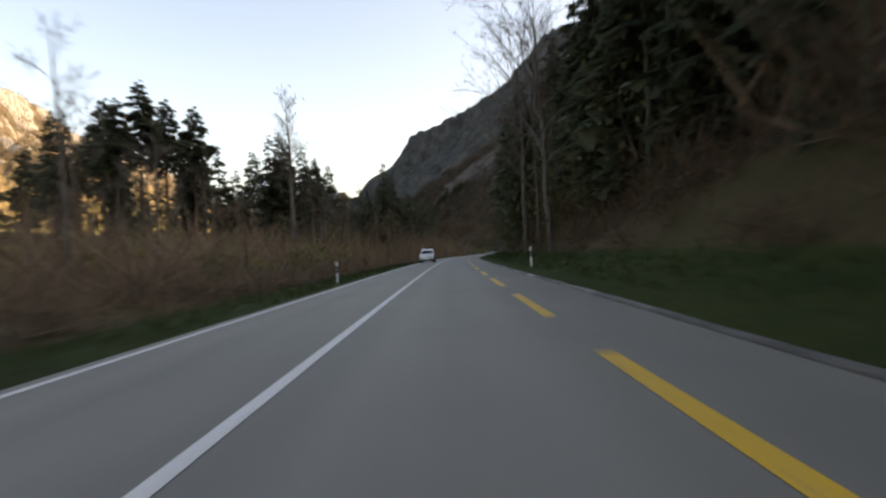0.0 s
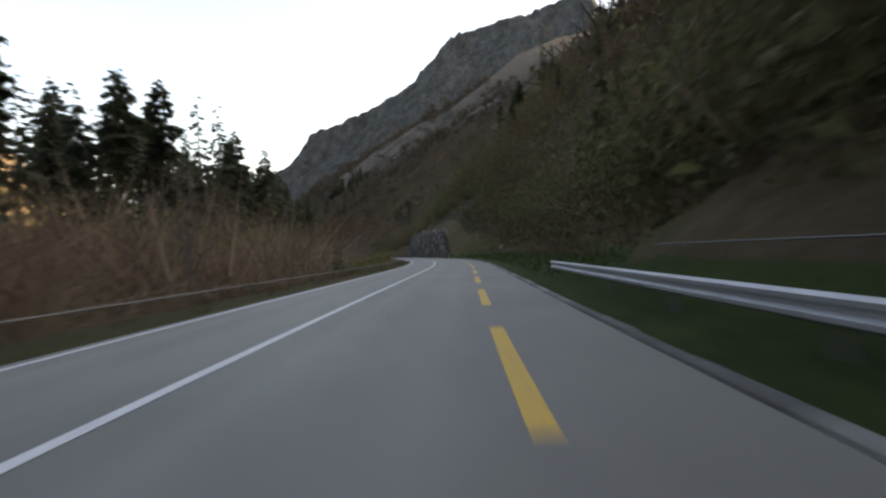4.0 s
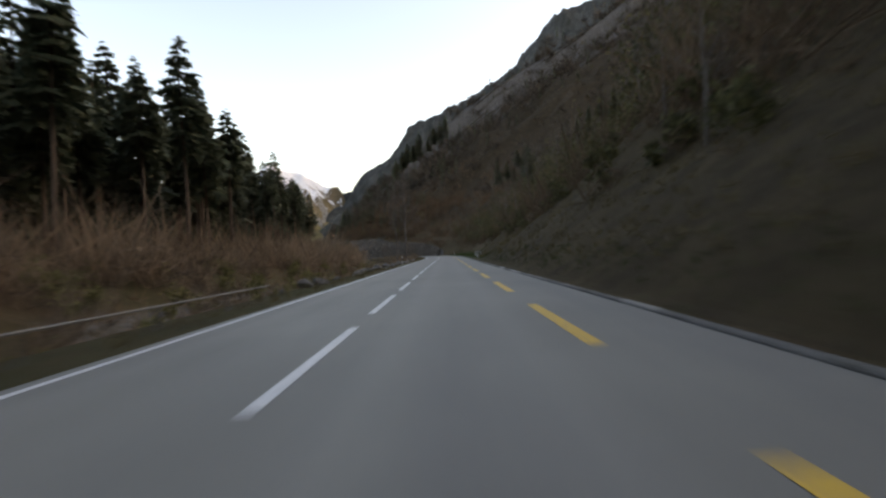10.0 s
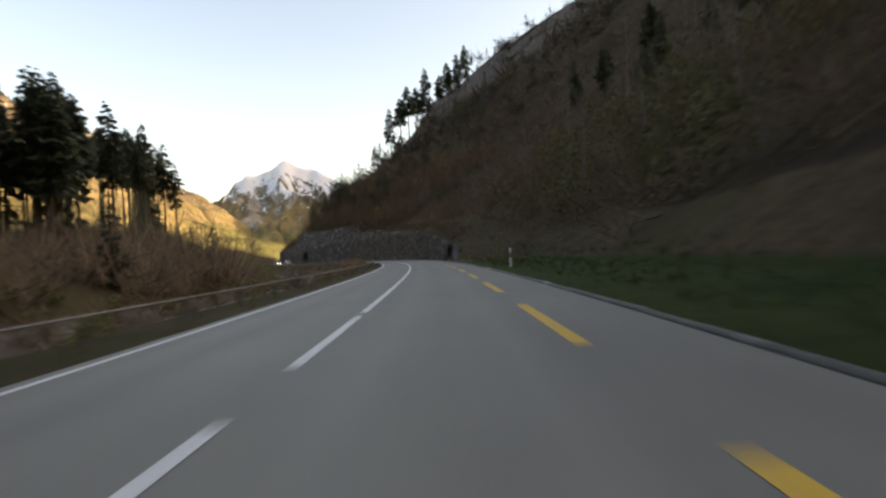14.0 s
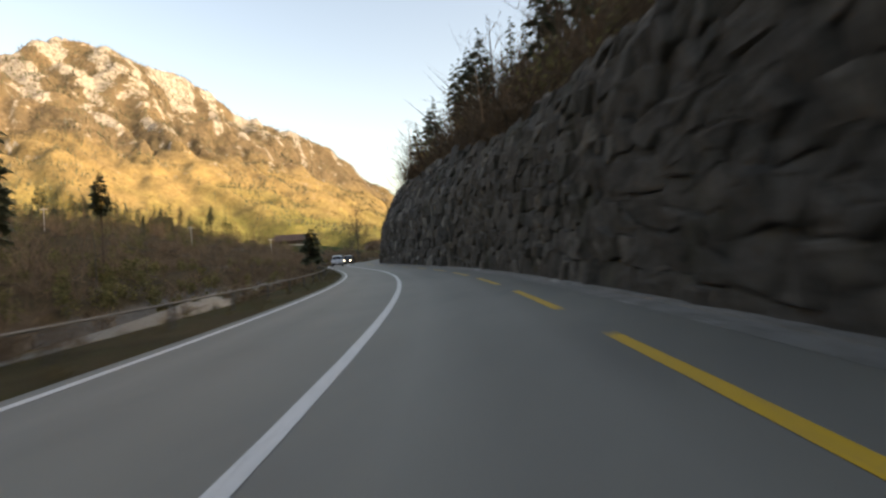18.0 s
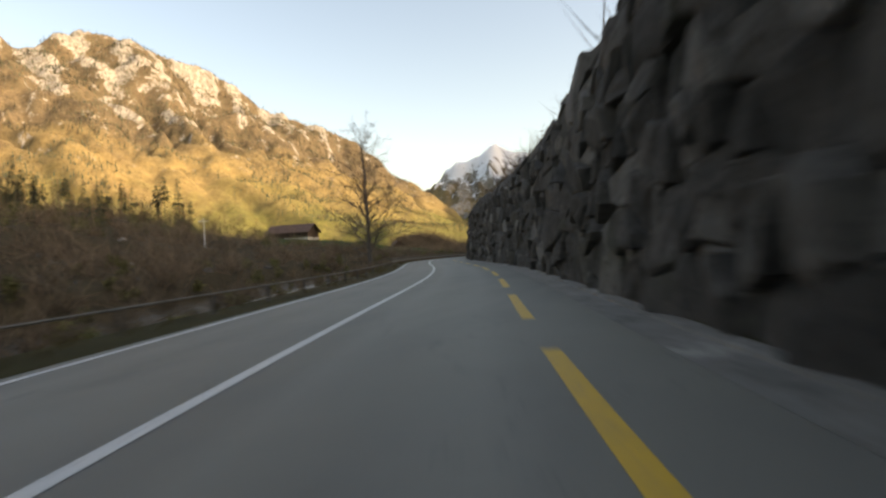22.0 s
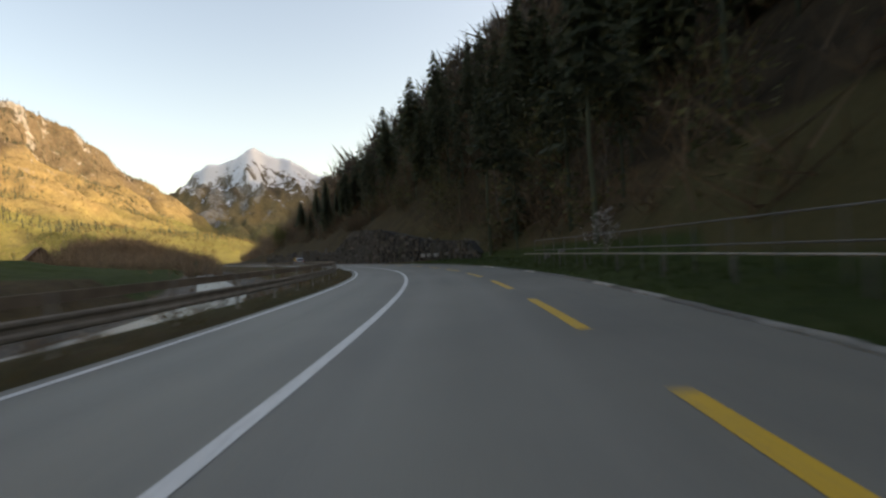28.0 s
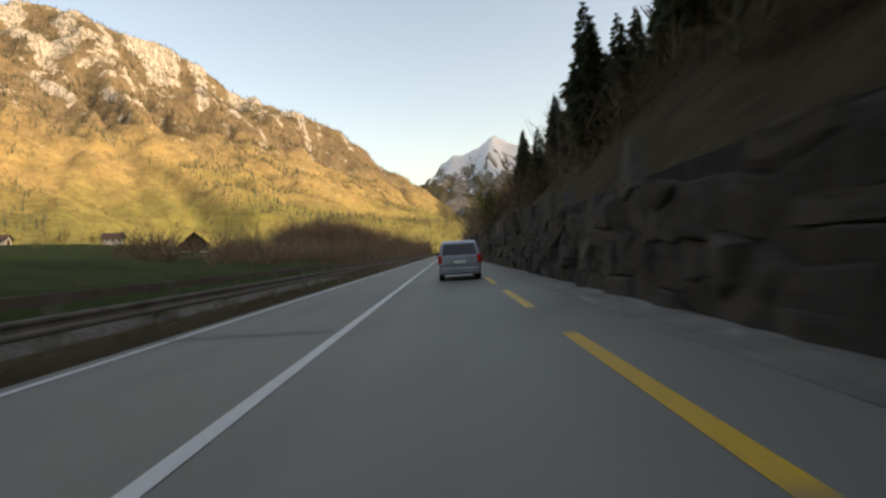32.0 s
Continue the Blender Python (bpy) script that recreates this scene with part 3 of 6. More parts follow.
def ground():
    cols = np.array([-1100, -900, -740, -600, -500, -420, -350, -290, -240, -200, -165, -135, -110, -90, -74, -62, -53, -46, -40, -35, -31, -28, -25.5, -23, -21, -19, -17, -15.5, -14, -12.5, -11, -10, -9, -8, -7, -6.2, -5.5, -5.16,
                     -5.0, 3.66, 3.76, 3.95, 4.2, 4.4, 4.7, 5.1, 5.8, 6.3, 7, 7.8, 8.7, 9.7, 11, 12.5, 14.5, 17, 20, 23.5, 27, 31, 36, 42, 49, 57, 66, 77, 90, 105, 125, 150, 180, 215, 260, 310, 370, 440, 520, 620, 760])
    rows = np.concatenate([np.arange(-400, -60, 20), np.arange(-60, 1320, 2.5), np.arange(1320, 1700, 20), np.arange(1700, 4290, 70)])
    s, d = np.meshgrid(rows, cols, indexing='ij')
    d = np.where(d > 3, d + widen(s), d)
    z = land(s, d)
    v = at(s, d, z).reshape(-1, 3)
    nr, nc = s.shape
    i, j = np.meshgrid(np.arange(nr - 1), np.arange(nc - 1), indexing='ij')
    a = (i * nc + j).ravel()
    f = np.stack([a, a + 1, a + nc + 1, a + nc], -1)
    ob = mesh_ob("ground", v, f, M_GROUND, None, "", True)
    tagged(ob, "valley ground of brown leaf litter, grass verges and river gravel", "ground", "", "structure")
    verge, wall, slope = right_profile(s)
    e = d - KERB_D - widen(s)
    l = -d + EDGE_L
    greens = np.interp(s, [-400, 165, 345, 352, 440, 480, 545, 575, 920, 960, 1008, 1016], [1, 1, 1, .25, .45, .8, .9, .2, .2, 1, 1, .1])
    g = np.where(d > 0, (e < verge + 0.9) * greens, 0.0)
    g = np.where((d < 0) & (l < 3.2), np.interp(s, [0, 75, 90, 4300], [1, 1, .42, .42]), g)
    g = np.where((d < -27) & (s > 1010), 1.0, np.where((d < -40) & (s > 960), 1.0, g))
    g = np.where((d < -170) & (s > 590), np.maximum(g, 0.62), g)
    w = np.interp(s, [-400, 320, 420, 600, 4300], [3, 8, 10, 13, 13])
    gv = np.where((d < 0) & (l > 4.5) & (l < 8.5 + w) & (s > 310), 0.9, 0.0)
    dr = np.where((d > 0) & (e > verge) & (e < 26), np.interp(s, [300, 350, 470, 520, 560, 640, 900, 960, 1060, 1200], [0, 1, .9, .3, .9, .6, .2, .2, .8, .8]), 0.0)
    dr = np.where((d < 0) & (l > 14) & (s > 570) & (d > -200), 0.75, dr)
    # the right hillside beyond its verge takes the shade-darkened floor colour
    shade_cover = np.where((d > 0) & (e > verge + 5), 0.9, 0.0)
    for key, val in (("grass", g), ("gravel", gv), ("dry", dr), ("humus", shade_cover)):
        ob.data.attributes.new(key, 'FLOAT', 'POINT').data.foreach_set("value", np.asarray(val, np.float32).ravel())
    return ob


GROUND = ground()
from mathutils.bvhtree import BVHTree
_gv = [v.co for v in GROUND.data.vertices]
TREE_OF_GROUND = BVHTree.FromPolygons(_gv, [tuple(p.vertices) for p in GROUND.data.polygons])


def drop(x, y):
    hit = TREE_OF_GROUND.ray_cast(Vector((x, y, 2000)), Vector((0, 0, -1)))
    return hit[0].z if hit[0] is not None else 0.0


# ---- road, markings, kerb ----
def ribbon(name, s0, s1, cols, z, mat, step=2.5, skirt=0.0, parent=None):
    n = max(2, int(math.ceil((s1 - s0) / step)) + 1)
    s, d = np.meshgrid(np.linspace(s0, s1, n), np.asarray(cols, float), indexing='ij')
    d = np.where(d > 2.9, d + widen(s), d)
    zz = np.full(s.shape, float(z))
    if skirt:
        zz[:, 0] -= skirt
        zz[:, -1] -= skirt
    v = at(s, d, zz).reshape(-1, 3)
    m = len(cols)
    f = [(i * m + j, i * m + j + 1, (i + 1) * m + j + 1, (i + 1) * m + j) for i in range(n - 1) for j in range(m - 1)]
    return mesh_ob(name, v, f, mat, parent), s, d


road_cols = [EDGE_L - 0.02, EDGE_L, -4.85, -4.5, -4.1, -3.5, -2.9, -2.4, -1.75, -1.2, -0.85, -0.4, 0, 0.4, 0.9, 1.4, 1.9, 2.6, 3.2, 3.6, ROAD_R, ROAD_R + 0.02]
road, _a, _b = ribbon("road", -120, 1900, road_cols, 0.0, M_ASPHALT, 4.0, 0.2)
track = np.exp(-((_b - 0.75) / 0.35) ** 2) + np.exp(-((_b + 0.75) / 0.35) ** 2) + np.exp(-((_b + 2.7) / 0.3) ** 2) + np.exp(-((_b + 4.1) / 0.3) ** 2)
road.data.attributes.new("track", 'FLOAT', 'POINT').data.foreach_set("value", track.astype(np.float32).ravel())
tagged(road, "grey worn asphalt two-lane country road with cycle strip", "road", "", "structure")

C_LINE, Y_LINE, L_LINE = -1.74, 1.78, -4.75
markings = empty("road_markings")
tagged(markings, "white and yellow painted lines on the asphalt", "road marking", "", "structure")


def line(name, s0, s1, d, w, mat):
    o, _, _ = ribbon(name, s0, s1, [d - w / 2, d + w / 2], 0.006, mat, 3.0, 0.0, markings)
    return o


line("edge_line", -100, 405, L_LINE, 0.13, M_WHITE)
s = 405.0
while s < 492:
    line("edge_dash", s, s + 2.2, L_LINE, 0.13, M_WHITE)
    s += 3.0
line("edge_line", 495, 1800, L_LINE, 0.13, M_WHITE)
line("centre_line", -100, 112, C_LINE, 0.16, M_WHITE)
for a in (114.5, 119.0):
    line("centre_dash", a, a + 2.6, C_LINE, 0.16, M_WHITE)
line("centre_line", 123.5, 258, C_LINE, 0.16, M_WHITE)
s = 265.1
while s < 512:
    line("centre_dash", s, s + 5.4, C_LINE, 0.16, M_WHITE)
    s += 7.68
line("centre_line", 517, 1800, C_LINE, 0.17, M_WHITE)
for k in range(-11, 166):
    s = 9.0 * k + float(np.interp(9.0 * k, [50, 126, 235, 303, 378, 447, 522, 628, 690, 753, 812, 985, 1070], [-2.5, 0, 1.5, 1, 4, 1.5, 4, 2.2, .6, 1.5, -2, 0, 1.5]))
    line("yellow_dash", s - 5.4, s, Y_LINE, 0.22, M_YELLOW)


for g0, g1 in ((262, 353), (588, 922), (1024, 1182)):
    strip, _, _ = ribbon("gutter", g0, g1, [3.05, 3.35, 3.69], 0.005, M_CONCRETE, 3.0)
    tagged(strip, "pale dusty concrete gutter at the foot of the wall", "gutter", "", "structure")
    foot, _, _ = ribbon("gutter", g0, g1, [3.69, 3.72, 4.0, 4.5], 0.045, M_CONCRETE, 3.0, 0.12)
    tagged(foot, "low concrete footing of the stone wall", "gutter", "", "structure")


for a in (977.0, 1007.0, 1065.0):
    seam, _, _ = ribbon("tar_seam", a, a + .14, [-5.0, -3.6, -2.0], 0.010, M_TAR, .1, 0.0, markings)


def cells(points, radius):
    """The cell of each point in the plane: its square, cut by the midlines to its neighbours."""
    out = []
    grid = {}
    for i, (x, y) in enumerate(points):
        grid.setdefault((int(x // radius), int(y // radius)), []).append(i)
    for i, (x, y) in enumerate(points):
        poly = [(x - radius, y - radius), (x + radius, y - radius), (x + radius, y + radius), (x - radius, y + radius)]
        gx, gy = int(x // radius), int(y // radius)
        for cx in range(gx - 2, gx + 3):
            for cy in range(gy - 2, gy + 3):
                for j in grid.get((cx, cy), ()):
                    if j == i or not poly:
                        continue
                    nx, ny = points[j][0] - x, points[j][1] - y
                    k = (nx * (points[j][0] + x) + ny * (points[j][1] + y)) / 2
                    cut = []
                    for a in range(len(poly)):
                        p, q = poly[a], poly[(a + 1) % len(poly)]
                        u, w = nx * p[0] + ny * p[1] - k, nx * q[0] + ny * q[1] - k
                        if u <= 0:
                            cut.append(p)
                        if u * w < 0:
                            t = u / (u - w)
                            cut.append((p[0] + t * (q[0] - p[0]), p[1] + t * (q[1] - p[1])))
                    poly = cut
        out.append(poly)
    return out


def kerb():
    k = empty("kerb")
    tagged(k, "grey kerb stones along the grass verge", "kerb", "", "structure")
    bm = bmesh.new()
    box(bm, (-.5, -.09, -.16), (.5, .09, .06), 0.025)
    me = bpy.data.meshes.new("kerb_stone")
    bm.to_mesh(me)
    bm.free()
    me.materials.append(M_KERB)
    rng = random.Random(5)
    for s0, s1 in ((-8, 258), (352, 586), (922, 1010)):
        s = s0
        while s < s1:
            ln = 2.0
            o = new("kerb_stone", me)
            o.parent = k
            p = at(s + ln / 2, KERB_D + 0.12 + float(widen(s + ln / 2)))
            o.matrix_world = pose(p[0], p[1], rng.uniform(-.012, .012), 0, rng.uniform(-.4, .4), heading(s + ln / 2) + 90 + rng.uniform(-.4, .4)) @ Matrix.Diagonal((ln * 0.985, 1, 1, 1))
            s += ln
    return k


# ---- stone walls ----
def stone_wall(name, label, s0, s1, size, near, seed, proud=1.0, wave=0.0, group="", mats=None, loose=0.3, mix=0.3, beds=False):
    """A wall along the right edge: dark joints behind, rough broken blocks in uneven courses before them."""
    rng = random.Random(seed)
    ns = int((s1 - s0) / 1.5) + 1
    ss = np.linspace(s0, s1, ns)
    verge, wall, _ = right_profile(ss)
    foot = KERB_D + 0.3 + verge + widen(ss)
    hs = np.maximum(wall, 0.3)
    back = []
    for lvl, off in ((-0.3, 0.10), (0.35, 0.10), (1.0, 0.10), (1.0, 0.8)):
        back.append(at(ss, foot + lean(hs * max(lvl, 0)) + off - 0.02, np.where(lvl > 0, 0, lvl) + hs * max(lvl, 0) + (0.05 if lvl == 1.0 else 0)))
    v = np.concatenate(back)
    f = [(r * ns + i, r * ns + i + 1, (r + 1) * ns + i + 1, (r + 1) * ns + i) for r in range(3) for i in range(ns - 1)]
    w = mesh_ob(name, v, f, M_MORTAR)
    tagged(w, label, "wall", group, "structure")
    pts = []
    z = size[1] * 0.35
    row = 0
    while z < float(np.max(hs)) + size[1]:
        s = s0 + (0.5 if row % 2 else 0) * size[0]
        while s < s1:
            pts.append((s + rng.uniform(-.34, .34) * size[0], z + rng.uniform(-loose, loose) * size[1] + wave * math.sin(s * .21 + row)))
            if rng.random() < mix:
                pts.append((s + rng.uniform(.2, .5) * size[0], z + rng.choice((-.42, .42)) * size[1]))
            s += size[0] * rng.uniform(.65, 1.5)
        z += size[1] * rng.uniform(.8, 1.2)
        row += 1
    ratio = size[0] / size[1]
    if beds:
        # level beds of unequal thickness, each broken into blocks of unequal length
        pts, polys, z = [], [], -.1
        while z < float(np.max(hs)):
            h, s = size[1] * rng.uniform(.65, 1.4), s0 + rng.uniform(-1, 0) * size[0]
            while s < s1:
                ln = size[0] * rng.uniform(.5, 1.7)
                c = [(s, z), (s + ln * .5, z + rng.uniform(-.05, .05) * h), (s + ln, z), (s + ln, z + h), (s + ln * rng.uniform(.3, .7), z + h * rng.uniform(.9, 1.0)), (s, z + h)]
                pts.append((s + ln / 2, z + h / 2))
                polys.append([(a, b * ratio) for a, b in c])
                s += ln
            z += h
    else:
        polys = cells([(a, b * ratio) for a, b in pts], size[0] * 1.4)
    bag, pieces, small = Bag(), 0, min(size)
    for (cs, cz), poly in zip(pts, polys):
        hw = float(np.interp(cs, ss, hs))
        if len(poly) < 3 or cz > hw + rng.uniform(-.25, .3) * size[1]:
            continue
        m = len(poly)
        fc = float(np.interp(cs, ss, foot))
        deep = rng.choice((.06, .10, .16, .22, .34)) * small * proud
        # each broken face leans its own way
        tx, tz = rng.uniform(-.30, .30) * proud, rng.uniform(-.20, .34) * proud
        gap = rng.uniform(.93, .975)

        def face(a, b, k, rise):
            x, y = cs + (a - cs) * k, cz + (b - cz) * k
            return (x, y, max(-.05, deep + rise + tx * (x - cs) + tz * (y - cz)))
        ring, chip = [], small * proud
        for a, b in poly:
            b = b / ratio
            x, y, o = face(a, b, gap, -rng.uniform(.02, .07) * chip)
            ring += [(cs + (a - cs) * .985, cz + (b - cz) * .985, -.14), (x, y, o), face(a, b, gap - rng.uniform(.05, .16), rng.uniform(-.01, .05) * chip), face(a, b, rng.uniform(.30, .62), rng.uniform(-.02, .10) * chip)]
        ring.append((cs, cz, deep + rng.uniform(0, .09) * chip))
        sz = np.array(ring)
        v = at(sz[:, 0], fc + lean(np.maximum(sz[:, 1], 0)) - sz[:, 2], sz[:, 1])
        f = []
        for k in range(m):
            q = (k + 1) % m
            f += [(4 * k + r, 4 * q + r, 4 * q + r + 1, 4 * k + r + 1) for r in range(3)] + [(4 * k + 3, 4 * q + 3, 4 * m)]
        if near[0] <= cs <= near[1] and pieces < 298 and cz < near[2]:
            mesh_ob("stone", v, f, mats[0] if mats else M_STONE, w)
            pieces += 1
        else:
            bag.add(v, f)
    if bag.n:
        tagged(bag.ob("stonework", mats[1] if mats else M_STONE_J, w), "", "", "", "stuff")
    return w


# ---- mountains ----
def mountain(name, label, ridge, profile, box_, step, mat, rough, seed, base=-30.0):
    """A range: the land falls away on both sides of a crest line of given places and heights."""
    ridge = np.array(ridge, float)
    xs, ys = np.arange(box_[0], box_[1] + step, step), np.arange(box_[2], box_[3] + step, step)
    x, y = np.meshgrid(xs, ys, indexing='ij')
    wx = x + 35 * fbm(x, y, 420, 3, seed + 1) * rough
    wy = y + 35 * fbm(x, y, 420, 3, seed + 2) * rough
    z, along, dist_min, run = np.full(x.shape, -1e9), np.zeros(x.shape), np.full(x.shape, 1e9), 0.0
    for (ax, ay, ah), (bx, by, bh) in zip(ridge[:-1], ridge[1:]):
        ux, uy = bx - ax, by - ay
        t = np.clip(((wx - ax) * ux + (wy - ay) * uy) / (ux * ux + uy * uy), 0, 1)
        dist = np.hypot(wx - ax - t * ux, wy - ay - t * uy)
        near = dist < dist_min
        along = np.where(near, run + t * math.hypot(ux, uy), along)
        dist_min = np.minimum(dist, dist_min)
        run += math.hypot(ux, uy)
        z = np.maximum(z, ah + t * (bh - ah) - np.interp(dist, [p[0] for p in profile], [p[1] for p in profile]))
    gully = np.abs(fbm(along, dist_min * 0.22, 300, 4, seed)) * 48 * np.clip(dist_min / 420, 0.03, 1) + fbm(x, y, 120, 4, seed + 5) * 6 * np.clip(dist_min / 150, 0.25, 1)
    z = z - gully * rough * np.clip(z / 420, 0.05, 1)
    z = z + fbm(along, dist_min * 0.4, 130, 5, seed + 8) * 26 * max(0.1, 1.6 - rough) * np.exp(-dist_min / 160) * np.clip(z / 300, 0, 1)
    nr, nc = x.shape
    keep = z > base
    i, j = np.meshgrid(np.arange(nr - 1), np.arange(nc - 1), indexing='ij')
    a = (i * nc + j).ravel()
    f = np.stack([a, a + nc, a + nc + 1, a + 1], -1)
    k = keep.ravel()
    f = f[k[f].any(1)]
    used = np.unique(f)
    remap = np.full(nr * nc, -1)
    remap[used] = np.arange(len(used))
    v = np.stack([x, y, np.maximum(z, base - 60)], -1).reshape(-1, 3)[used]
    ob = mesh_ob(name, v, remap[f], mat, None, "", True)
    chute = fbm(along + 0.15 * dist_min, dist_min * 0.2, 150, 4, seed + 3)
    ob.data.attributes.new("chute", 'FLOAT', 'POINT').data.foreach_set("value", chute.ravel()[used].astype(np.float32))
    tagged(ob, label, "mountain", "", "structure")
    return x, y, z


LEFT_RIDGE = [(-2300, -900, 900), (-2350, 500, 860), (-2380, 1200, 800), (-2295, 1613, 800), (-2239, 1853, 900), (-2180, 2030, 800), (-2126, 2223, 960), (-1930, 2560, 850), (-1742, 2903, 700), (-1504, 3323, 520), (-1406, 3469, 385), (-1250, 3590, 60)]
FALL = [(0, 0), (120, 120), (380, 340), (900, 660), (1300, 850), (1900, 1000), (3000, 1200)]
mx, my, mz = mountain("mountain_left", "sunlit mountain flank with pale cliffs and golden spring woods", LEFT_RIDGE, FALL, (-3200, -350, -1500, 4000), 13, M_LEFT, 1.35, 2.0)
SNOW_RIDGE = [(-2100, 4150, 200), (-1696, 4218, 400), (-1484, 4311, 560), (-1400, 4345, 600), (-1330, 4370, 648), (-1260, 4395, 676), (-1215, 4412, 728), (-1120, 4440, 662), (-980, 4470, 605), (-754, 4526, 520)]
mountain("mountain_snowy", "far mountain with snow on its upper slopes", SNOW_RIDGE, [(0, 0), (150, 150), (500, 420), (900, 600), (1500, 800)], (-2600, -300, 3300, 4850), 14, M_SNOWY, 2.0, 6.0)
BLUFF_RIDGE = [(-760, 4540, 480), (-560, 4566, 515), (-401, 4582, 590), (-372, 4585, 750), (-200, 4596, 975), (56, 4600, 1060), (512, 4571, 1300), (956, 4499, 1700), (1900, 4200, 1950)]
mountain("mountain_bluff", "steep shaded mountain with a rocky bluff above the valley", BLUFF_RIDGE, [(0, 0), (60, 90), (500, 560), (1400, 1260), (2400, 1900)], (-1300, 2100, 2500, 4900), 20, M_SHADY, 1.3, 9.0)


# ---- trees ----
def conifer_meshes(seed, h, crown_from, spread, whorls=20, per=7, sprays=4):
    """Trunk and crown of a conifer: whorls of drooping boughs, each with a row of side sprays."""
    rng = np.random.RandomState(seed)
    n = 7
    zz = np.linspace(-0.6, h * 0.97, n)
    path = np.stack([np.cumsum(rng.normal(0, .05, n)), np.cumsum(rng.normal(0, .05, n)), zz], -1)
    path[:2, :2] = 0
    tr = tube(path, 0.011 * h * (1 - np.linspace(0, 1, n) * 0.93) + 0.02, 6)
    bag = Bag()
    for w in range(whorls):
        u = (w + rng.uniform(-.3, .3)) / whorls
        z0 = h * (crown_from + (1 - crown_from) * max(u, 0) ** 0.92)
        r0 = spread * (1 - max(u, 0)) ** 0.75 * rng.uniform(.72, 1.15) + 0.25
        if u < 0.18:
            r0 *= rng.uniform(0.55, 0.95)
        cnt = max(4, int(per * (1.1 - 0.4 * u)))
        a0 = rng.rand() * 6.28
        for b in range(cnt):
            if rng.rand() < 0.1:
                continue
            a = a0 + b * 6.283 / cnt + rng.uniform(-.35, .35)
            r = r0 * rng.uniform(.6, 1.12)
            sag = r * rng.uniform(.12, .5) * (1 - 0.7 * u)
            zb = z0 + rng.uniform(-.75, .75) * h * (1 - crown_from) / whorls
            dx, dy = math.cos(a), math.sin(a)

            def on(t):
                return np.array([dx * r * t, dy * r * t, zb + 0.25 * r * t * (1 - t) - sag * t * t])
            sx, sy = -dy, dx
            wd = (0.075 * r + 0.05) * (1 if sprays < 6 else .45)
            p0, p1, p2 = on(0.05), on(0.55), on(1.0)
            side = np.array([sx, sy, 0]) * wd
            bag.add([p0 - side, p0 + side, p1 + side * 1.6, p1 - side * 1.6, p2], [(0, 1, 2, 3), (3, 2, 4)])
            for t in np.linspace(.26, .84, sprays):
                q = on(t)
                for sg in (-1, 1):
                    ln = (r * (0.52 - 0.26 * t) * rng.uniform(.7, 1.4) + .2) * (1 if sprays < 6 else .72)
                    tip = q + np.array([sx * sg * ln + dx * ln * .55, sy * sg * ln + dy * ln * .55, -ln * rng.uniform(.15, .6)])
                    e = np.array([dx, dy, 0]) * (0.30 * ln + .06)
                    bag.add([q - e, q + e, tip], [(0, 1, 2)])
            hang = on(0.7) + np.array([0, 0, -r * rng.uniform(.2, .45) - .15])
            bag.add([on(0.4), on(0.98), hang], [(0, 1, 2)])
    return tr, (np.concatenate(bag.v), bag.f)


def tree_thing(name, trunk, crown, m_trunk, m_crown, label, category="tree", group="", crown_name="crown"):
    e = empty(name)
    tagged(e, label, category, group)
    mesh_ob("trunk", trunk[0], trunk[1], m_trunk, e, "", True)
    mesh_ob(crown_name, crown[0], crown[1], m_crown, e)
    return e


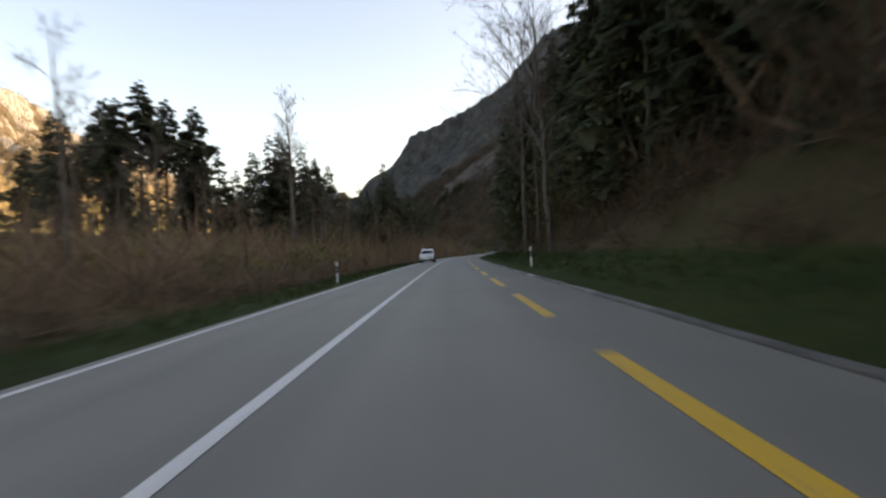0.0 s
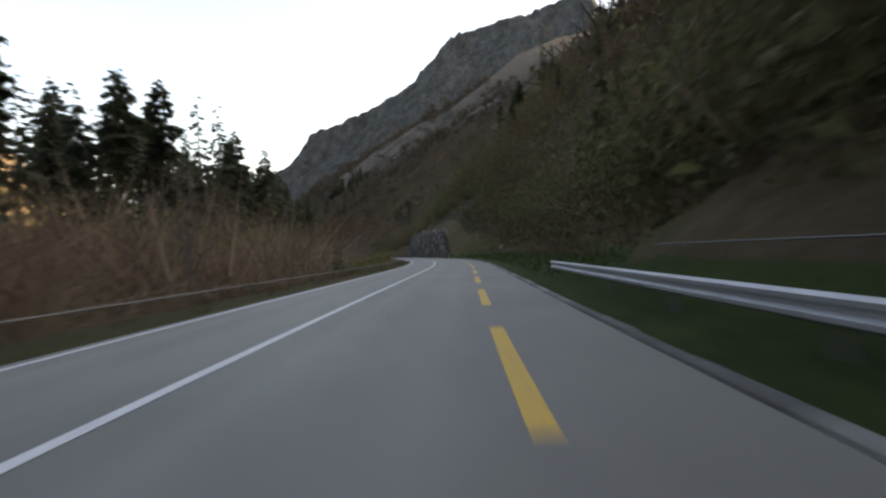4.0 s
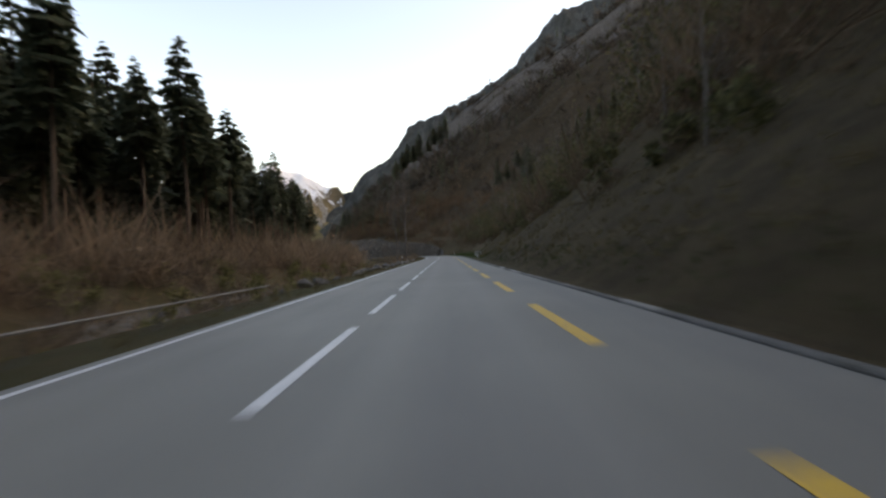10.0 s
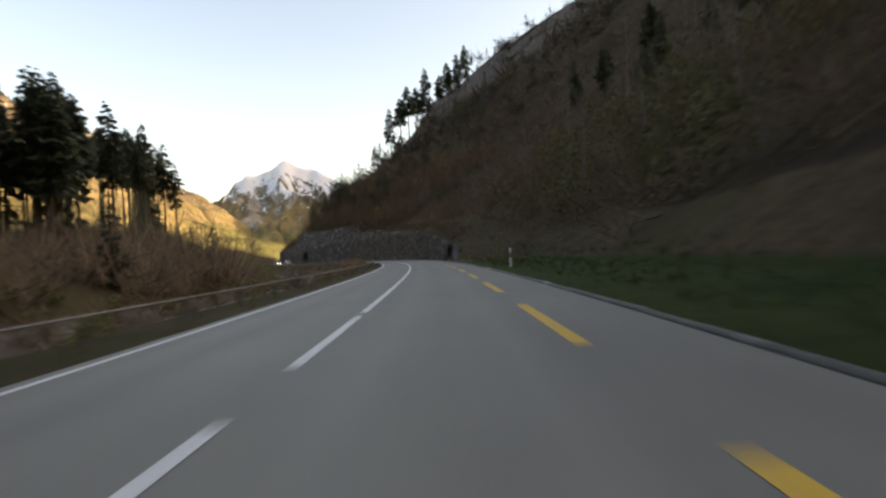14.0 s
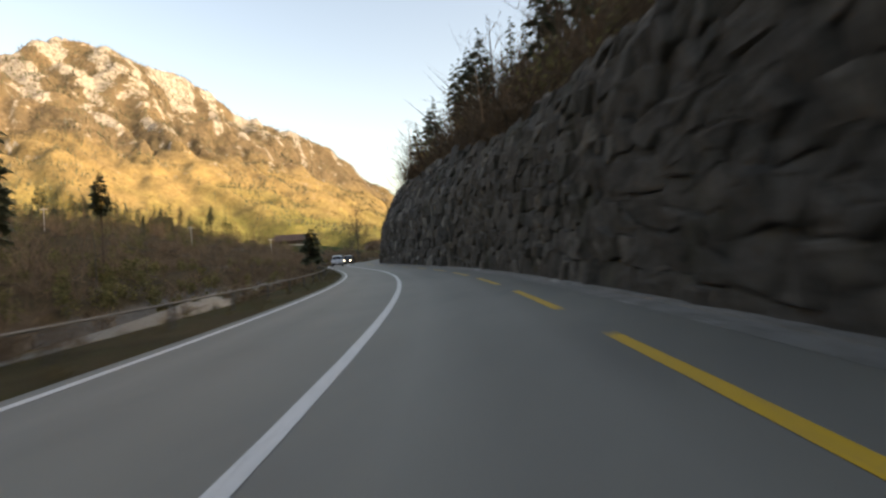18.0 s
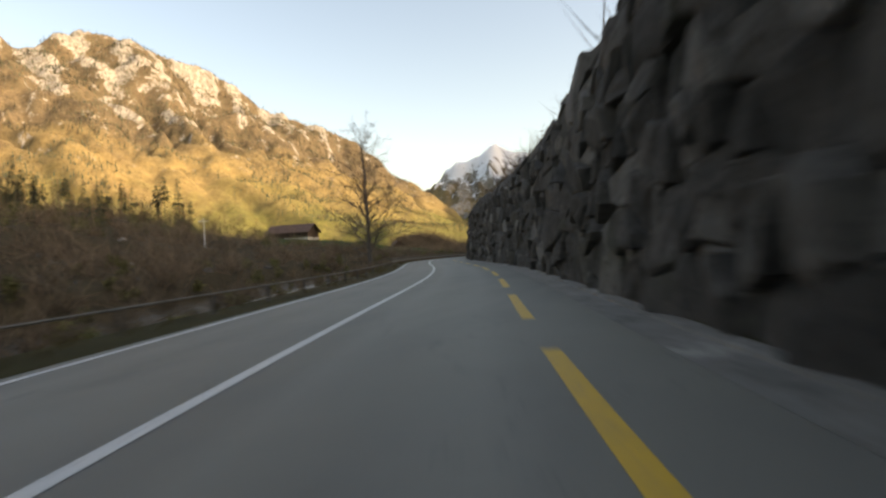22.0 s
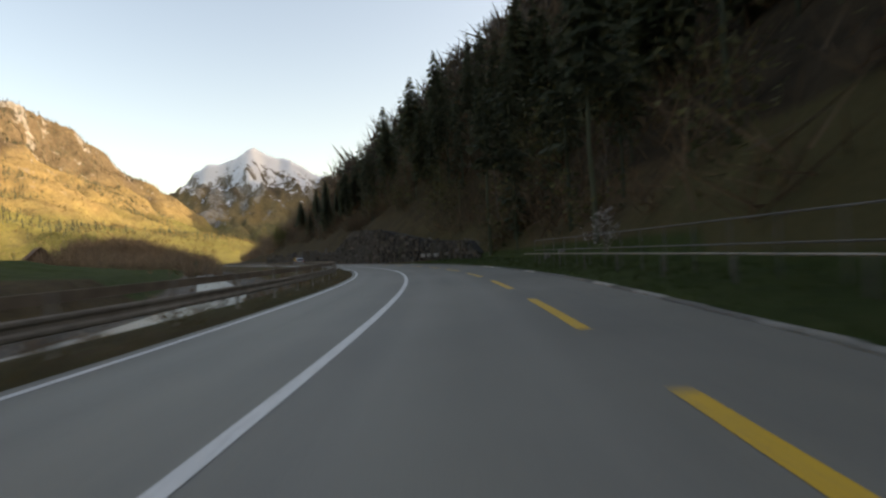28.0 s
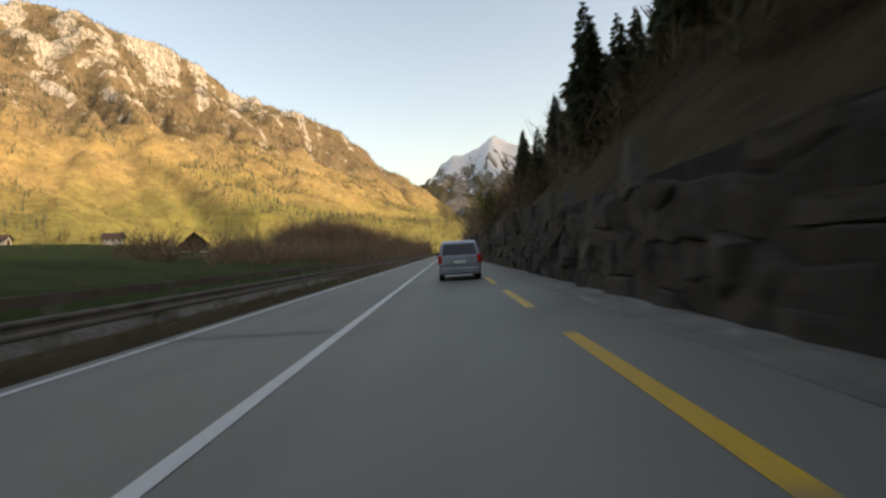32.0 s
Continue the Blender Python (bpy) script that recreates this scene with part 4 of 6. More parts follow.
def bare_meshes(seed, h, spread=0.35, levels=4, droop=0.0, first=0.28, forks=9, fine=3, girth=1.0):
    """Trunk and leafless branches."""
    rng = np.random.RandomState(seed)
    n = 9
    t = np.linspace(0, 1, n)
    path = np.stack([np.cumsum(rng.normal(0, .012 * h / 3, n)) * (t > .1), np.cumsum(rng.normal(0, .012 * h / 3, n)) * (t > .1), -0.6 + t * (h * 0.93 + .6)], -1)
    rad = 0.0125 * h * girth * (1 - t) ** (0.85 / girth) + 0.02
    trunk = tube(path, rad, 7)
    bag = Bag()

    def grow(p, d, ln, r, level):
        if level >= fine:
            e = d + rng.normal(0, .2, 3) + np.array([0, 0, .12 - droop * .3])
            e /= np.linalg.norm(e)
            side = np.cross(e, rng.normal(0, 1, 3))
            side *= max(r, 0.013) / (np.linalg.norm(side) + 1e-6)
            bag.add([p - side, p + side, p + e * ln], [(0, 1, 2)])
            if level < levels:
                for i in range(5):
                    nd = e + rng.normal(0, .6, 3)
                    grow(p + e * ln * rng.uniform(.2, .85), nd / np.linalg.norm(nd), ln * rng.uniform(.35, .6), r * .6, level + 1)
            return
        k = 4 if level < 3 else 3
        pts, q, dd = [p], p.copy(), d.copy()
        for _ in range(k - 1):
            dd = dd + rng.normal(0, .16, 3) + np.array([0, 0, .10 - droop * 0.35 * level])
            dd /= np.linalg.norm(dd)
            q = q + dd * ln / (k - 1)
            pts.append(q.copy())
        bag.add(*tube(pts, np.linspace(r, r * 0.35 if level < levels else r * .2, k), 4 if level == 1 else 3, False))
        if level < levels:
            for i in range((4, 5, 5, 4)[min(level, 3)] if level < levels - 1 else 5):
                u = rng.uniform(.25, 1.0)
                base = pts[min(int(u * (k - 1)), k - 2)] + (pts[min(int(u * (k - 1)), k - 2) + 1] - pts[min(int(u * (k - 1)), k - 2)]) * (u * (k - 1) % 1)
                nd = dd + rng.normal(0, .62, 3)
                nd /= np.linalg.norm(nd)
                grow(base, nd, ln * rng.uniform(.38, .62), max(r * 0.5, 0.006), level + 1)
    for i in range(forks):
        u = first + (0.96 - first) * (i + rng.uniform(0, .9)) / forks
        p = np.array([np.interp(u, t, path[:, c]) for c in range(3)])
        a = i * 2.4 + rng.uniform(-.5, .5)
        lift = 0.35 + 0.9 * u - droop * 1.1 * (1 - u)
        d = np.array([math.cos(a), math.sin(a), lift])
        d /= np.linalg.norm(d)
        grow(p, d, h * spread * (1.12 - 0.75 * u) * rng.uniform(.75, 1.15), 0.0052 * h * (1.15 - u), 1)
    return trunk, (np.concatenate(bag.v), bag.f)


def place(proto, x, y, scale, turn, tilt=0.0):
    o = copy_thing(proto, pose(x, y, drop(x, y) - 0.05, tilt, 0, turn))
    o.scale = (scale, scale, scale)
    return o


SPRUCE = [tree_thing("spruce", *conifer_meshes(11 + i, h, c, w, 27 if i in (0, 1, 3) else 20, 7), M_BARK, M_NEEDLE, l, "tree", "conifers along the valley") for i, (h, c, w, l) in enumerate([
    (26, .16, 4.2, "tall dark green spruce with drooping boughs"), (24, .42, 3.4, "dark green spruce with a bare lower trunk"), (28, .50, 3.7, "tall pine with a high dark crown and bare trunk"),
    (22, .22, 3.6, "dark green spruce with drooping boughs"), (25, .58, 3.6, "slender pine with a high ragged crown")])]
SPRUCE += [tree_thing("spruce", *conifer_meshes(61 + i, h, c, w, 36, 10, 8), M_BARK, M_NEEDLE, "dark green spruce with dense drooping boughs on the slope", "tree", "conifers along the valley") for i, (h, c, w) in enumerate([(24, .2, 4.9), (21, .12, 4.6)])]
SMALL_FIR = tree_thing("young_fir", *conifer_meshes(31, 10, .06, 2.3, 13, 7), M_BARK, M_NEEDLE, "young dark green fir on the bank", "tree", "young firs")
BARE = [tree_thing("bare_tree", *bare_meshes(41 + i, h, sp, 4, dr, fi, fk), M_BARE, M_BARE, "leafless broadleaf tree with fine grey twigs", "tree", "bare trees", "crown") for i, (h, sp, dr, fi, fk) in enumerate([
    (17, .34, 0, .35, 8), (14, .42, 0, .2, 9), (20, .26, 0, .45, 8)])]

# belts of conifers: s from, s to, d from, d to, how many, which kinds, smallest and largest scale
BELTS = [(58, 95, -72, -34, 14, (0, 1, 3, 4), .75, 1.0), (95, 165, -60, -24, 26, (0, 1, 2, 3), .8, 1.1), (165, 270, -64, -31, 24, (1, 2, 3, 4), .75, 1.05), (270, 330, -62, -36, 24, (0, 1, 2, 4), .9, 1.15), (330, 470, -56, -41, 54, (1, 2, 4, 0), 1.08, 1.3),
         (470, 580, -66, -44, 32, (2, 4, 1), .9, 1.15), (600, 628, -70, -55, 6, (2, 4), .85, 1.0), (490, 640, 30, 110, 26, (1, 3, 4), .55, .85), (652, 682, -64, -45, 20, (2, 4), .85, 1.05),
         (300, 470, -48, -33, 30, (1, 2, 4), .95, 1.2), (578, 612, -62, -47, 24, (2, 4), .9, 1.12), (505, 572, -64, -46, 26, (2, 4, 1), 1.0, 1.3), (40, 112, 9.5, 16, 14, (5, 6), .8, 1.1),
         (30, 112, 13, 23, 20, (5, 6), .6, .95), (112, 250, 15, 40, 8, (0, 1, 3), .5, .8), (280, 480, 26, 50, 8, (0, 1, 3, 4), .5, .8),
         (900, 1010, 16, 36, 18, (5, 6, 0), .5, .8), (1010, 1060, 12, 30, 10, (0, 1, 3), .6, .95), (1080, 1170, 12, 26, 18, (5, 6), .4, .6)]
rng = random.Random(3)
stand = []
for s0, s1, d0, d1, cnt, kinds, lo, hi in BELTS:
    for i in range(cnt):
        s = s0 + (s1 - s0) * (i + rng.random()) / cnt
        d = rng.uniform(d0, d1)
        stand.append((abs(d), s, d, rng.choice(kinds), rng.uniform(lo, hi), rng.uniform(0, 360), rng.uniform(-2, 2)))
stand.sort()
for _, s, d, i, k, turn, tilt in stand[:262]:
    p = at(s, d)
    place(SPRUCE[i], p[0], p[1], k, turn, tilt)
bag = Bag()
for _, s, d, i, k, turn, tilt in stand[262:]:
    p = at(s, d)
    m = pose(p[0], p[1], drop(p[0], p[1]) - .05, tilt, 0, turn) @ Matrix.Scale(k, 4)
    for o in SPRUCE[i].children:
        q = np.empty(len(o.data.vertices) * 3)
        o.data.vertices.foreach_get("co", q)
        bag.add(q.reshape(-1, 3) @ np.array(m.to_3x3()).T + np.array(m.translation), [tuple(f.vertices) for f in o.data.polygons])
tagged(bag.ob("back_spruces", M_NEEDLE_J), "dark spruces standing back behind the first trees", "forest", "", "stuff")
for s, d, k in ((560, -30, .9), (548, -33, .6), (205, -12, .5), (233, -11, .45), (150, -13, .5), (1200, -22, .8), (585, -28, .5), (648, -38, .95), (655, -43, .8)):
    p = at(s, d)
    place(SMALL_FIR, p[0], p[1], k, s * 7)
BARE_BELTS = [(0, 120, -40, -16, 16, .5, 1.0), (120, 300, -30, -13, 16, .35, .7), (300, 420, 9, 40, 16, .4, .8), (420, 560, 10, 45, 26, .4, .9), (470, 640, 35, 120, 34, .7, 1.15), (20, 240, 12, 45, 22, .4, .9), (560, 700, 14, 40, 30, .3, .6), (700, 900, 12, 32, 34, .25, .45),
              (600, 900, -60, -24, 30, .2, .45), (930, 1150, 10, 40, 20, .35, .8), (1060, 1260, -28, -16, 5, .3, .5)]
for s0, s1, d0, d1, cnt, lo, hi in BARE_BELTS:
    for i in range(cnt):
        s = s0 + (s1 - s0) * (i + rng.random()) / cnt
        p = at(s, rng.uniform(d0, d1))
        place(rng.choice(BARE), p[0], p[1], rng.uniform(lo, hi), rng.uniform(0, 360), rng.uniform(-4, 4))
for pr in SPRUCE + [SMALL_FIR] + BARE:
    p = at(-60 - 9 * len(pr.name), -40 - 5 * (SPRUCE + [SMALL_FIR] + BARE).index(pr))
    pr.matrix_world = pose(p[0], p[1], drop(p[0], p[1]) - 0.05)


def single_bare(x, y, h, seed, label, **kw):
    e = tree_thing("bare_tree", *bare_meshes(seed, h, **kw), M_BARE, M_BARE, label, "tree", "", "crown")
    e.matrix_world = pose(x, y, drop(x, y) - 0.05)
    return e


single_bare(-95.3, 821.4, 24.5, 77, "tall leafless roadside tree with many long fine limbs", spread=.31, levels=4, droop=.16, first=.24, forks=56, girth=1.2)
single_bare(18.2, 484.0, 21.5, 78, "slim leafless alder with a forked crown on the river bank", spread=.27, levels=4, first=.38, forks=20)
single_bare(16.4, 485.5, 22.0, 79, "slim leafless alder on the river bank", spread=.23, levels=4, first=.45, forks=18)
single_bare(-21.5, 82.0, 28.0, 80, "tall leafless poplar above the brown bank", spread=.2, levels=4, first=.4, forks=24)
single_bare(*at(52, 9.2)[:2], 25, 181, "tall leafless tree whose twigs reach over the road", spread=.44, levels=4, first=.35, forks=24)
single_bare(*at(70, 9.0)[:2], 27, 182, "tall leafless tree whose twigs reach over the road", spread=.42, levels=4, first=.35, forks=24)
single_bare(*at(90, 12.0)[:2], 19, 81, "leafless tree on the slope above the grass verge", spread=.46, levels=4, first=.35, forks=16)
single_bare(*at(62, 9.5)[:2], 17, 82, "leafless tree on the dark slope", spread=.4, levels=4, first=.35, forks=14)
single_bare(*at(106, 10.0)[:2], 21, 83, "tall leafless tree at the edge of the slope", spread=.38, levels=4, first=.4, forks=16)
for gx, gy, gk in ((-7, 776, .85), (-2, 779, .95), (2, 777, 1.0), (6, 780, .9), (11, 782, .95), (18, 781, .8), (22, 784, .9), (27, 783, .85), (31, 786, .9)):
    place(SPRUCE[2 if gx % 2 else 4], gx, gy, gk * 1.35, gx * 40)
for gx, gy, gi, gk in ((-78, 681, 0, 1.15), (-74, 680, 3, 1.3), (-77, 687, 0, 1.05), (-88, 713, 4, .72)):
    place(SPRUCE[gi], gx, gy, gk, gx * 40)
pine = tree_thing("small_pine", *conifer_meshes(55, 4.6, .3, 1.35, 12, 8), M_BARK, M_NEEDLE, "small bushy pine on the river bank", "tree")
pine.matrix_world = pose(-26, 686, drop(-26, 686) - .05)


def low_conifers(name, label, pts, hs, seed, mat=None):
    """Far woods: ragged stacked skirts, all in one mesh."""
    rng = np.random.RandomState(seed)
    bag = Bag()
    for (x, y, z), h in zip(pts, hs):
        r = h * rng.uniform(.10, .15)
        for k in range(3):
            z0, z1 = z + h * (.08 + .27 * k), z + h * (.46 + .27 * k)
            rr = r * (1 - .27 * k)
            a = rng.rand() * 6.28 + np.arange(5) * 1.257
            q = rr * rng.uniform(.55, 1.2, 5)
            v = np.c_[x + q * np.cos(a), y + q * np.sin(a), z0 + rng.uniform(-.05, .06, 5) * h]
            bag.add(np.vstack([v, [[x, y, min(z1, z + h)]]]), [(i, (i + 1) % 5, 5) for i in range(5)])
    ob = bag.ob(name, mat or M_NEEDLE_J)
    tagged(ob, label, "forest", "", "stuff")


def scatter(s0, s1, d0, d1, n, seed):
    r = np.random.RandomState(seed)
    s, d = r.uniform(s0, s1, n), r.uniform(d0, d1, n)
    p = at(s, d, land(s, d))
    return p, r


def joined_woods(name, label, rows, protos, mat, seed):
    """Woods too dense to tell apart: full trees joined into one mesh."""
    r = np.random.RandomState(seed)
    bag = Bag()
    for s0, s1, d0, d1, n, lo, hi in rows:
        for _ in range(n):
            s, d, k, a = r.uniform(s0, s1), r.uniform(d0, d1), r.uniform(lo, hi), r.uniform(0, 6.28)
            q = at(s, d, land(s, d))
            for v, f in protos[r.randint(len(protos))]:
                w = np.array(v) * k
                bag.add(np.c_[w[:, 0] * math.cos(a) - w[:, 1] * math.sin(a), w[:, 0] * math.sin(a) + w[:, 1] * math.cos(a), w[:, 2]] + q, f)
    tagged(bag.ob(name, mat), label, "forest", "", "stuff")


slim = [conifer_meshes(191 + i, 22, c_, 3.2, 9, 4) for i, c_ in enumerate((.15, .3, .4))]
thin = [conifer_meshes(91 + i, 24, c_, 3.4, 13, 5) for i, c_ in enumerate((.2, .4, .5))]
joined_woods("riverside_forest", "dense dark conifers beyond the river", [(0, 330, -120, -55, 90, .7, 1.05), (70, 330, -80, -34, 80, .55, .95), (150, 260, -48, -30, 30, .8, 1.05), (300, 590, -66, -45, 130, .9, 1.2), (330, 600, -100, -52, 190, .75, 1.1)], thin, M_NEEDLE_J, 6)
joined_woods("slope_forest", "dense dark conifers on the shaded slope", [(-30, 120, 18, 60, 60, .55, 1.0), (-25, 60, 12, 26, 26, .55, .95), (104, 170, 13, 40, 40, .6, .9), (120, 480, 30, 90, 60, .5, .85), (680, 790, 11, 36, 40, .4, .7), (880, 1020, 24, 80, 80, .5, .9), (950, 1080, 9.5, 34, 90, .4, .8)], thin, M_NEEDLE_J, 7)
twiggy = [bare_meshes(95 + i, 9, .42, 3, 0, .2, 9, 2) for i in range(3)]
joined_woods("bare_slope_woods", "leafless brown woods on the shaded slope", [(660, 800, 9, 40, 70, 1.0, 1.7), (0, 260, 14, 60, 70, .6, 1.3), (260, 480, 12, 80, 60, .5, 1.2), (480, 600, 12, 60, 50, .5, 1.0), (590, 930, 8, 40, 70, .3, .6), (930, 1200, 10, 60, 50, .5, 1.1)], twiggy, M_TWIG_SHADE, 8)
joined_woods("bare_valley_woods", "leafless brown woods beside the river", [(0, 90, -50, -13, 30, .4, 1.0), (90, 330, -46, -16, 90, .7, 1.6), (330, 600, -60, -28, 50, .4, .9), (720, 1000, -240, -90, 80, .6, 1.2), (760, 1000, -260, -110, 150, 1.0, 1.8), (650, 800, -150, -60, 60, .8, 1.5), (600, 700, -60, -30, 30, .5, .9), (1200, 1420, -75, -14, 80, .7, 1.5), (1180, 1400, 8, 40, 50, .7, 1.4)], twiggy, M_TWIG, 28)
joined_woods("valley_side_forest", "small dark conifers among the scrub at the mountain's foot", [(780, 900, -170, -100, 34, .35, .75), (800, 990, -270, -140, 110, .5, .95), (690, 800, -210, -110, 40, .5, .9), (900, 1010, -240, -150, 26, .3, .5), (1330, 1500, -260, -120, 12, .3, .5)], thin, M_NEEDLE_J, 11)
joined_woods("upper_slope_forest", "dark conifers higher on the shaded slope", [(60, 480, 70, 190, 100, .5, .8), (150, 480, 190, 330, 60, .5, .8), (700, 1200, 55, 170, 90, .5, .8), (700, 1230, 170, 330, 50, .5, .8)], slim, M_NEEDLE_J, 9)
joined_woods("far_slope_forest", "dark conifers high on the shaded slope", [(100, 480, 60, 340, 150, .45, .8), (700, 1230, 60, 340, 150, .45, .8)], slim, M_NEEDLE_J, 10)
k = np.random.RandomState(8)
idx = np.argwhere((mz > 60) & (mx > -2600) & (my > -300) & (my < 3700))
idx = idx[k.choice(len(idx), 30000, replace=False)]
pm = np.array([[mx[i, j] + k.uniform(-8, 8), my[i, j] + k.uniform(-8, 8), mz[i, j] - 3] for i, j in idx])
dens = fbm(pm[:, 0], pm[:, 1], 500, 3, 4.0) + (pm[:, 2] - 350) / 700
pm = pm[dens > -0.15]
low_conifers("mountain_forest", "scattered conifers on the sunlit mountain flank", pm, k.uniform(8, 18, len(pm)), 5)
idx = np.argwhere((mz > 370) & (mz < 900) & (mx > -2500) & (my > 300) & (my < 3700))
idx = idx[k.choice(len(idx), 12000, replace=False)]
pm = np.array([[mx[i, j] + k.uniform(-8, 8), my[i, j] + k.uniform(-8, 8), mz[i, j] - 3] for i, j in idx])
pm = pm[fbm(pm[:, 0], pm[:, 1], 260, 3, 14.0) > -0.12]
low_conifers("ridge_forest", "dark brown mixed woods among the cliffs of the sunlit mountain", pm, k.uniform(10, 22, len(pm)), 15, M_DARKWOOD)


# ---- undergrowth ----

def brush(name, label, pts, size, per, mat, seed, up=1.0, wide=0.022, category="shrubs"):
    """Many thin twigs or blades that rise from each place."""
    r = np.random.RandomState(seed)
    n = len(pts) * per
    base = np.repeat(pts, per, 0)
    sz = np.repeat(np.asarray(size) * np.ones(len(pts)), per) * r.uniform(.45, 1.15, n)
    base = base + np.c_[r.normal(0, .22, n) * sz, r.normal(0, .22, n) * sz, r.uniform(-.05, .45, n) * sz * (0 if up > 2 else 1)]
    d = np.c_[r.normal(0, .6, n), r.normal(0, .6, n), np.abs(r.normal(0.55 * up, .4, n))]
    d /= np.linalg.norm(d, axis=1)[:, None]
    sd = np.cross(d, r.normal(0, 1, (n, 3)))
    sd /= np.linalg.norm(sd, axis=1)[:, None] + 1e-6
    w = (wide * sz)[:, None]
    v = np.stack([base - sd * w, base + sd * w, base + d * sz[:, None]], 1).reshape(-1, 3)
    f = np.arange(n * 3).reshape(-1, 3)
    ob = mesh_ob(name, v, f, mat)
    tagged(ob, label, category, "", "stuff")
    return ob


def leaf_cloud(name, label, pts, size, per, mat, seed, leaf, category="shrubs"):
    """Bushes and small crowns: many little leaves spread through a ragged, rounded body."""
    r = np.random.RandomState(seed)
    n = len(pts) * per
    sz = np.repeat(np.asarray(size) * np.ones(len(pts)), per)
    lobe = np.repeat(r.normal(0, .17, (len(pts), 5, 3)), per, 0)[np.arange(n), r.randint(0, 5, n)]
    q = lobe + r.normal(0, .13, (n, 3))
    q[:, 2] = np.clip(q[:, 2] * 1.25 + .55, .02, 1.1)
    c = np.repeat(pts, per, 0) + q * sz[:, None]
    a, b = r.normal(0, 1, (n, 3)), r.normal(0, 1, (n, 3))
    k = leaf * r.uniform(.6, 1.3, n)[:, None]
    a *= k / np.linalg.norm(a, axis=1)[:, None]
    b *= k / np.linalg.norm(b, axis=1)[:, None]
    ob = mesh_ob(name, np.stack([c - a, c + a * .6 + b * .5, c + a * .3 - b * .6], 1).reshape(-1, 3), np.arange(n * 3).reshape(-1, 3), mat)
    tagged(ob, label, category, "", "stuff")
    return ob


def spots(rows, seed):
    out, sizes = [], []
    r = np.random.RandomState(seed)
    for s0, s1, d0, d1, n, lo, hi in rows:
        s, d = r.uniform(s0, s1, n), r.uniform(d0, d1, n)
        out.append(at(s, d, land(s, d)))
        sizes.append(r.uniform(lo, hi, n))
    return np.concatenate(out), np.concatenate(sizes)


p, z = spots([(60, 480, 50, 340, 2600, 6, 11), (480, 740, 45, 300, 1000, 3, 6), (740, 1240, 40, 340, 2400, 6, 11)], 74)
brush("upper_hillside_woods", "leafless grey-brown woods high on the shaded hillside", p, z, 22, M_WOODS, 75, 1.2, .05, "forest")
kk = np.random.RandomState(18)
ii = np.argwhere((mz > 25) & (mz < 640) & (mx > -2300) & (my > 200) & (my < 3650))
ii = ii[kk.choice(len(ii), 11000, replace=False)]
pg = np.array([[mx[i, j] + kk.uniform(-8, 8), my[i, j] + kk.uniform(-8, 8), mz[i, j] - 2] for i, j in ii])
leaf_cloud("mountain_woods", "golden brown spring woods on the sunlit mountain flank", pg, kk.uniform(6, 11, len(pg)), 14, M_GOLDEN, 76, 1.5, "forest")
p, z = spots([(-20, 110, -20, -9.5, 300, .9, 2.2), (-20, 330, -34, -11, 700, .8, 2.6), (75, 330, -11, -7.6, 220, .5, 1.3), (330, 600, -60, -27, 420, .8, 2.4), (300, 640, -27, -8, 1100, .8, 2.2), (560, 960, -70, -24, 900, 1.0, 2.8), (600, 930, -13, -7.5, 700, .5, 1.5), (930, 1060, -13, -7.6, 260, .4, .9), (960, 1250, -24, -8, 200, .4, 1.1), (1060, 1300, -36, -20, 50, .5, 1.2)], 4)
brush("brown_undergrowth", "leafless brown shrubs and brambles on the river banks", p, z, 46, M_TWIG, 5)
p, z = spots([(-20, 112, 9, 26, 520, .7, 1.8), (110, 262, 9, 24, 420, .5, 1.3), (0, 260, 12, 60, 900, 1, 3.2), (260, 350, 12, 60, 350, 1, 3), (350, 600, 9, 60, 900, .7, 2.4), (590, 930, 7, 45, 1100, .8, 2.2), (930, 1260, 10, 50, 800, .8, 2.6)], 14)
brush("hillside_undergrowth", "leafless brown shrubs on the steep hillside", p, z * 1.5, 44, M_TWIG_SHADE, 15, 1.0, .012)
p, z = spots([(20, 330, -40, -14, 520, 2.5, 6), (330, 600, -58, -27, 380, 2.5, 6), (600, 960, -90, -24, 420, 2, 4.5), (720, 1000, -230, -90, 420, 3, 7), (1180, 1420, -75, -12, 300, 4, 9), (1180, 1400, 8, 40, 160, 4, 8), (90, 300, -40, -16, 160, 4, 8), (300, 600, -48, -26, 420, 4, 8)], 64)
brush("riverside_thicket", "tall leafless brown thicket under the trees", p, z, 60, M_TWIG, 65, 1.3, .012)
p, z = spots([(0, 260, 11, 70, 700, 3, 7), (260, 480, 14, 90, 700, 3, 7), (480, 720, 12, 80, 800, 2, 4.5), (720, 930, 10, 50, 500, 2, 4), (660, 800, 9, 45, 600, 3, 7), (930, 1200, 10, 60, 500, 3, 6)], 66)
brush("hillside_thicket", "tall leafless brown thicket on the steep hillside", p, z, 46, M_TWIG_SHADE, 67, 1.4, .012)
k = np.random.RandomState(12)
qa, qr = k.uniform(0, 6.28, 260), np.sqrt(k.uniform(0, 1, 260))
kn = np.c_[-306 + 48 * qr * np.cos(qa), 1318 + 34 * qr * np.sin(qa), np.zeros(260)]
kn[:, 2] = [drop(a, b) for a, b, _ in kn]
brush("dark_copse", "dense dark leafless copse in the meadow", kn, k.uniform(7, 14, 260), 110, M_TWIG, 68, 1.2, .016)

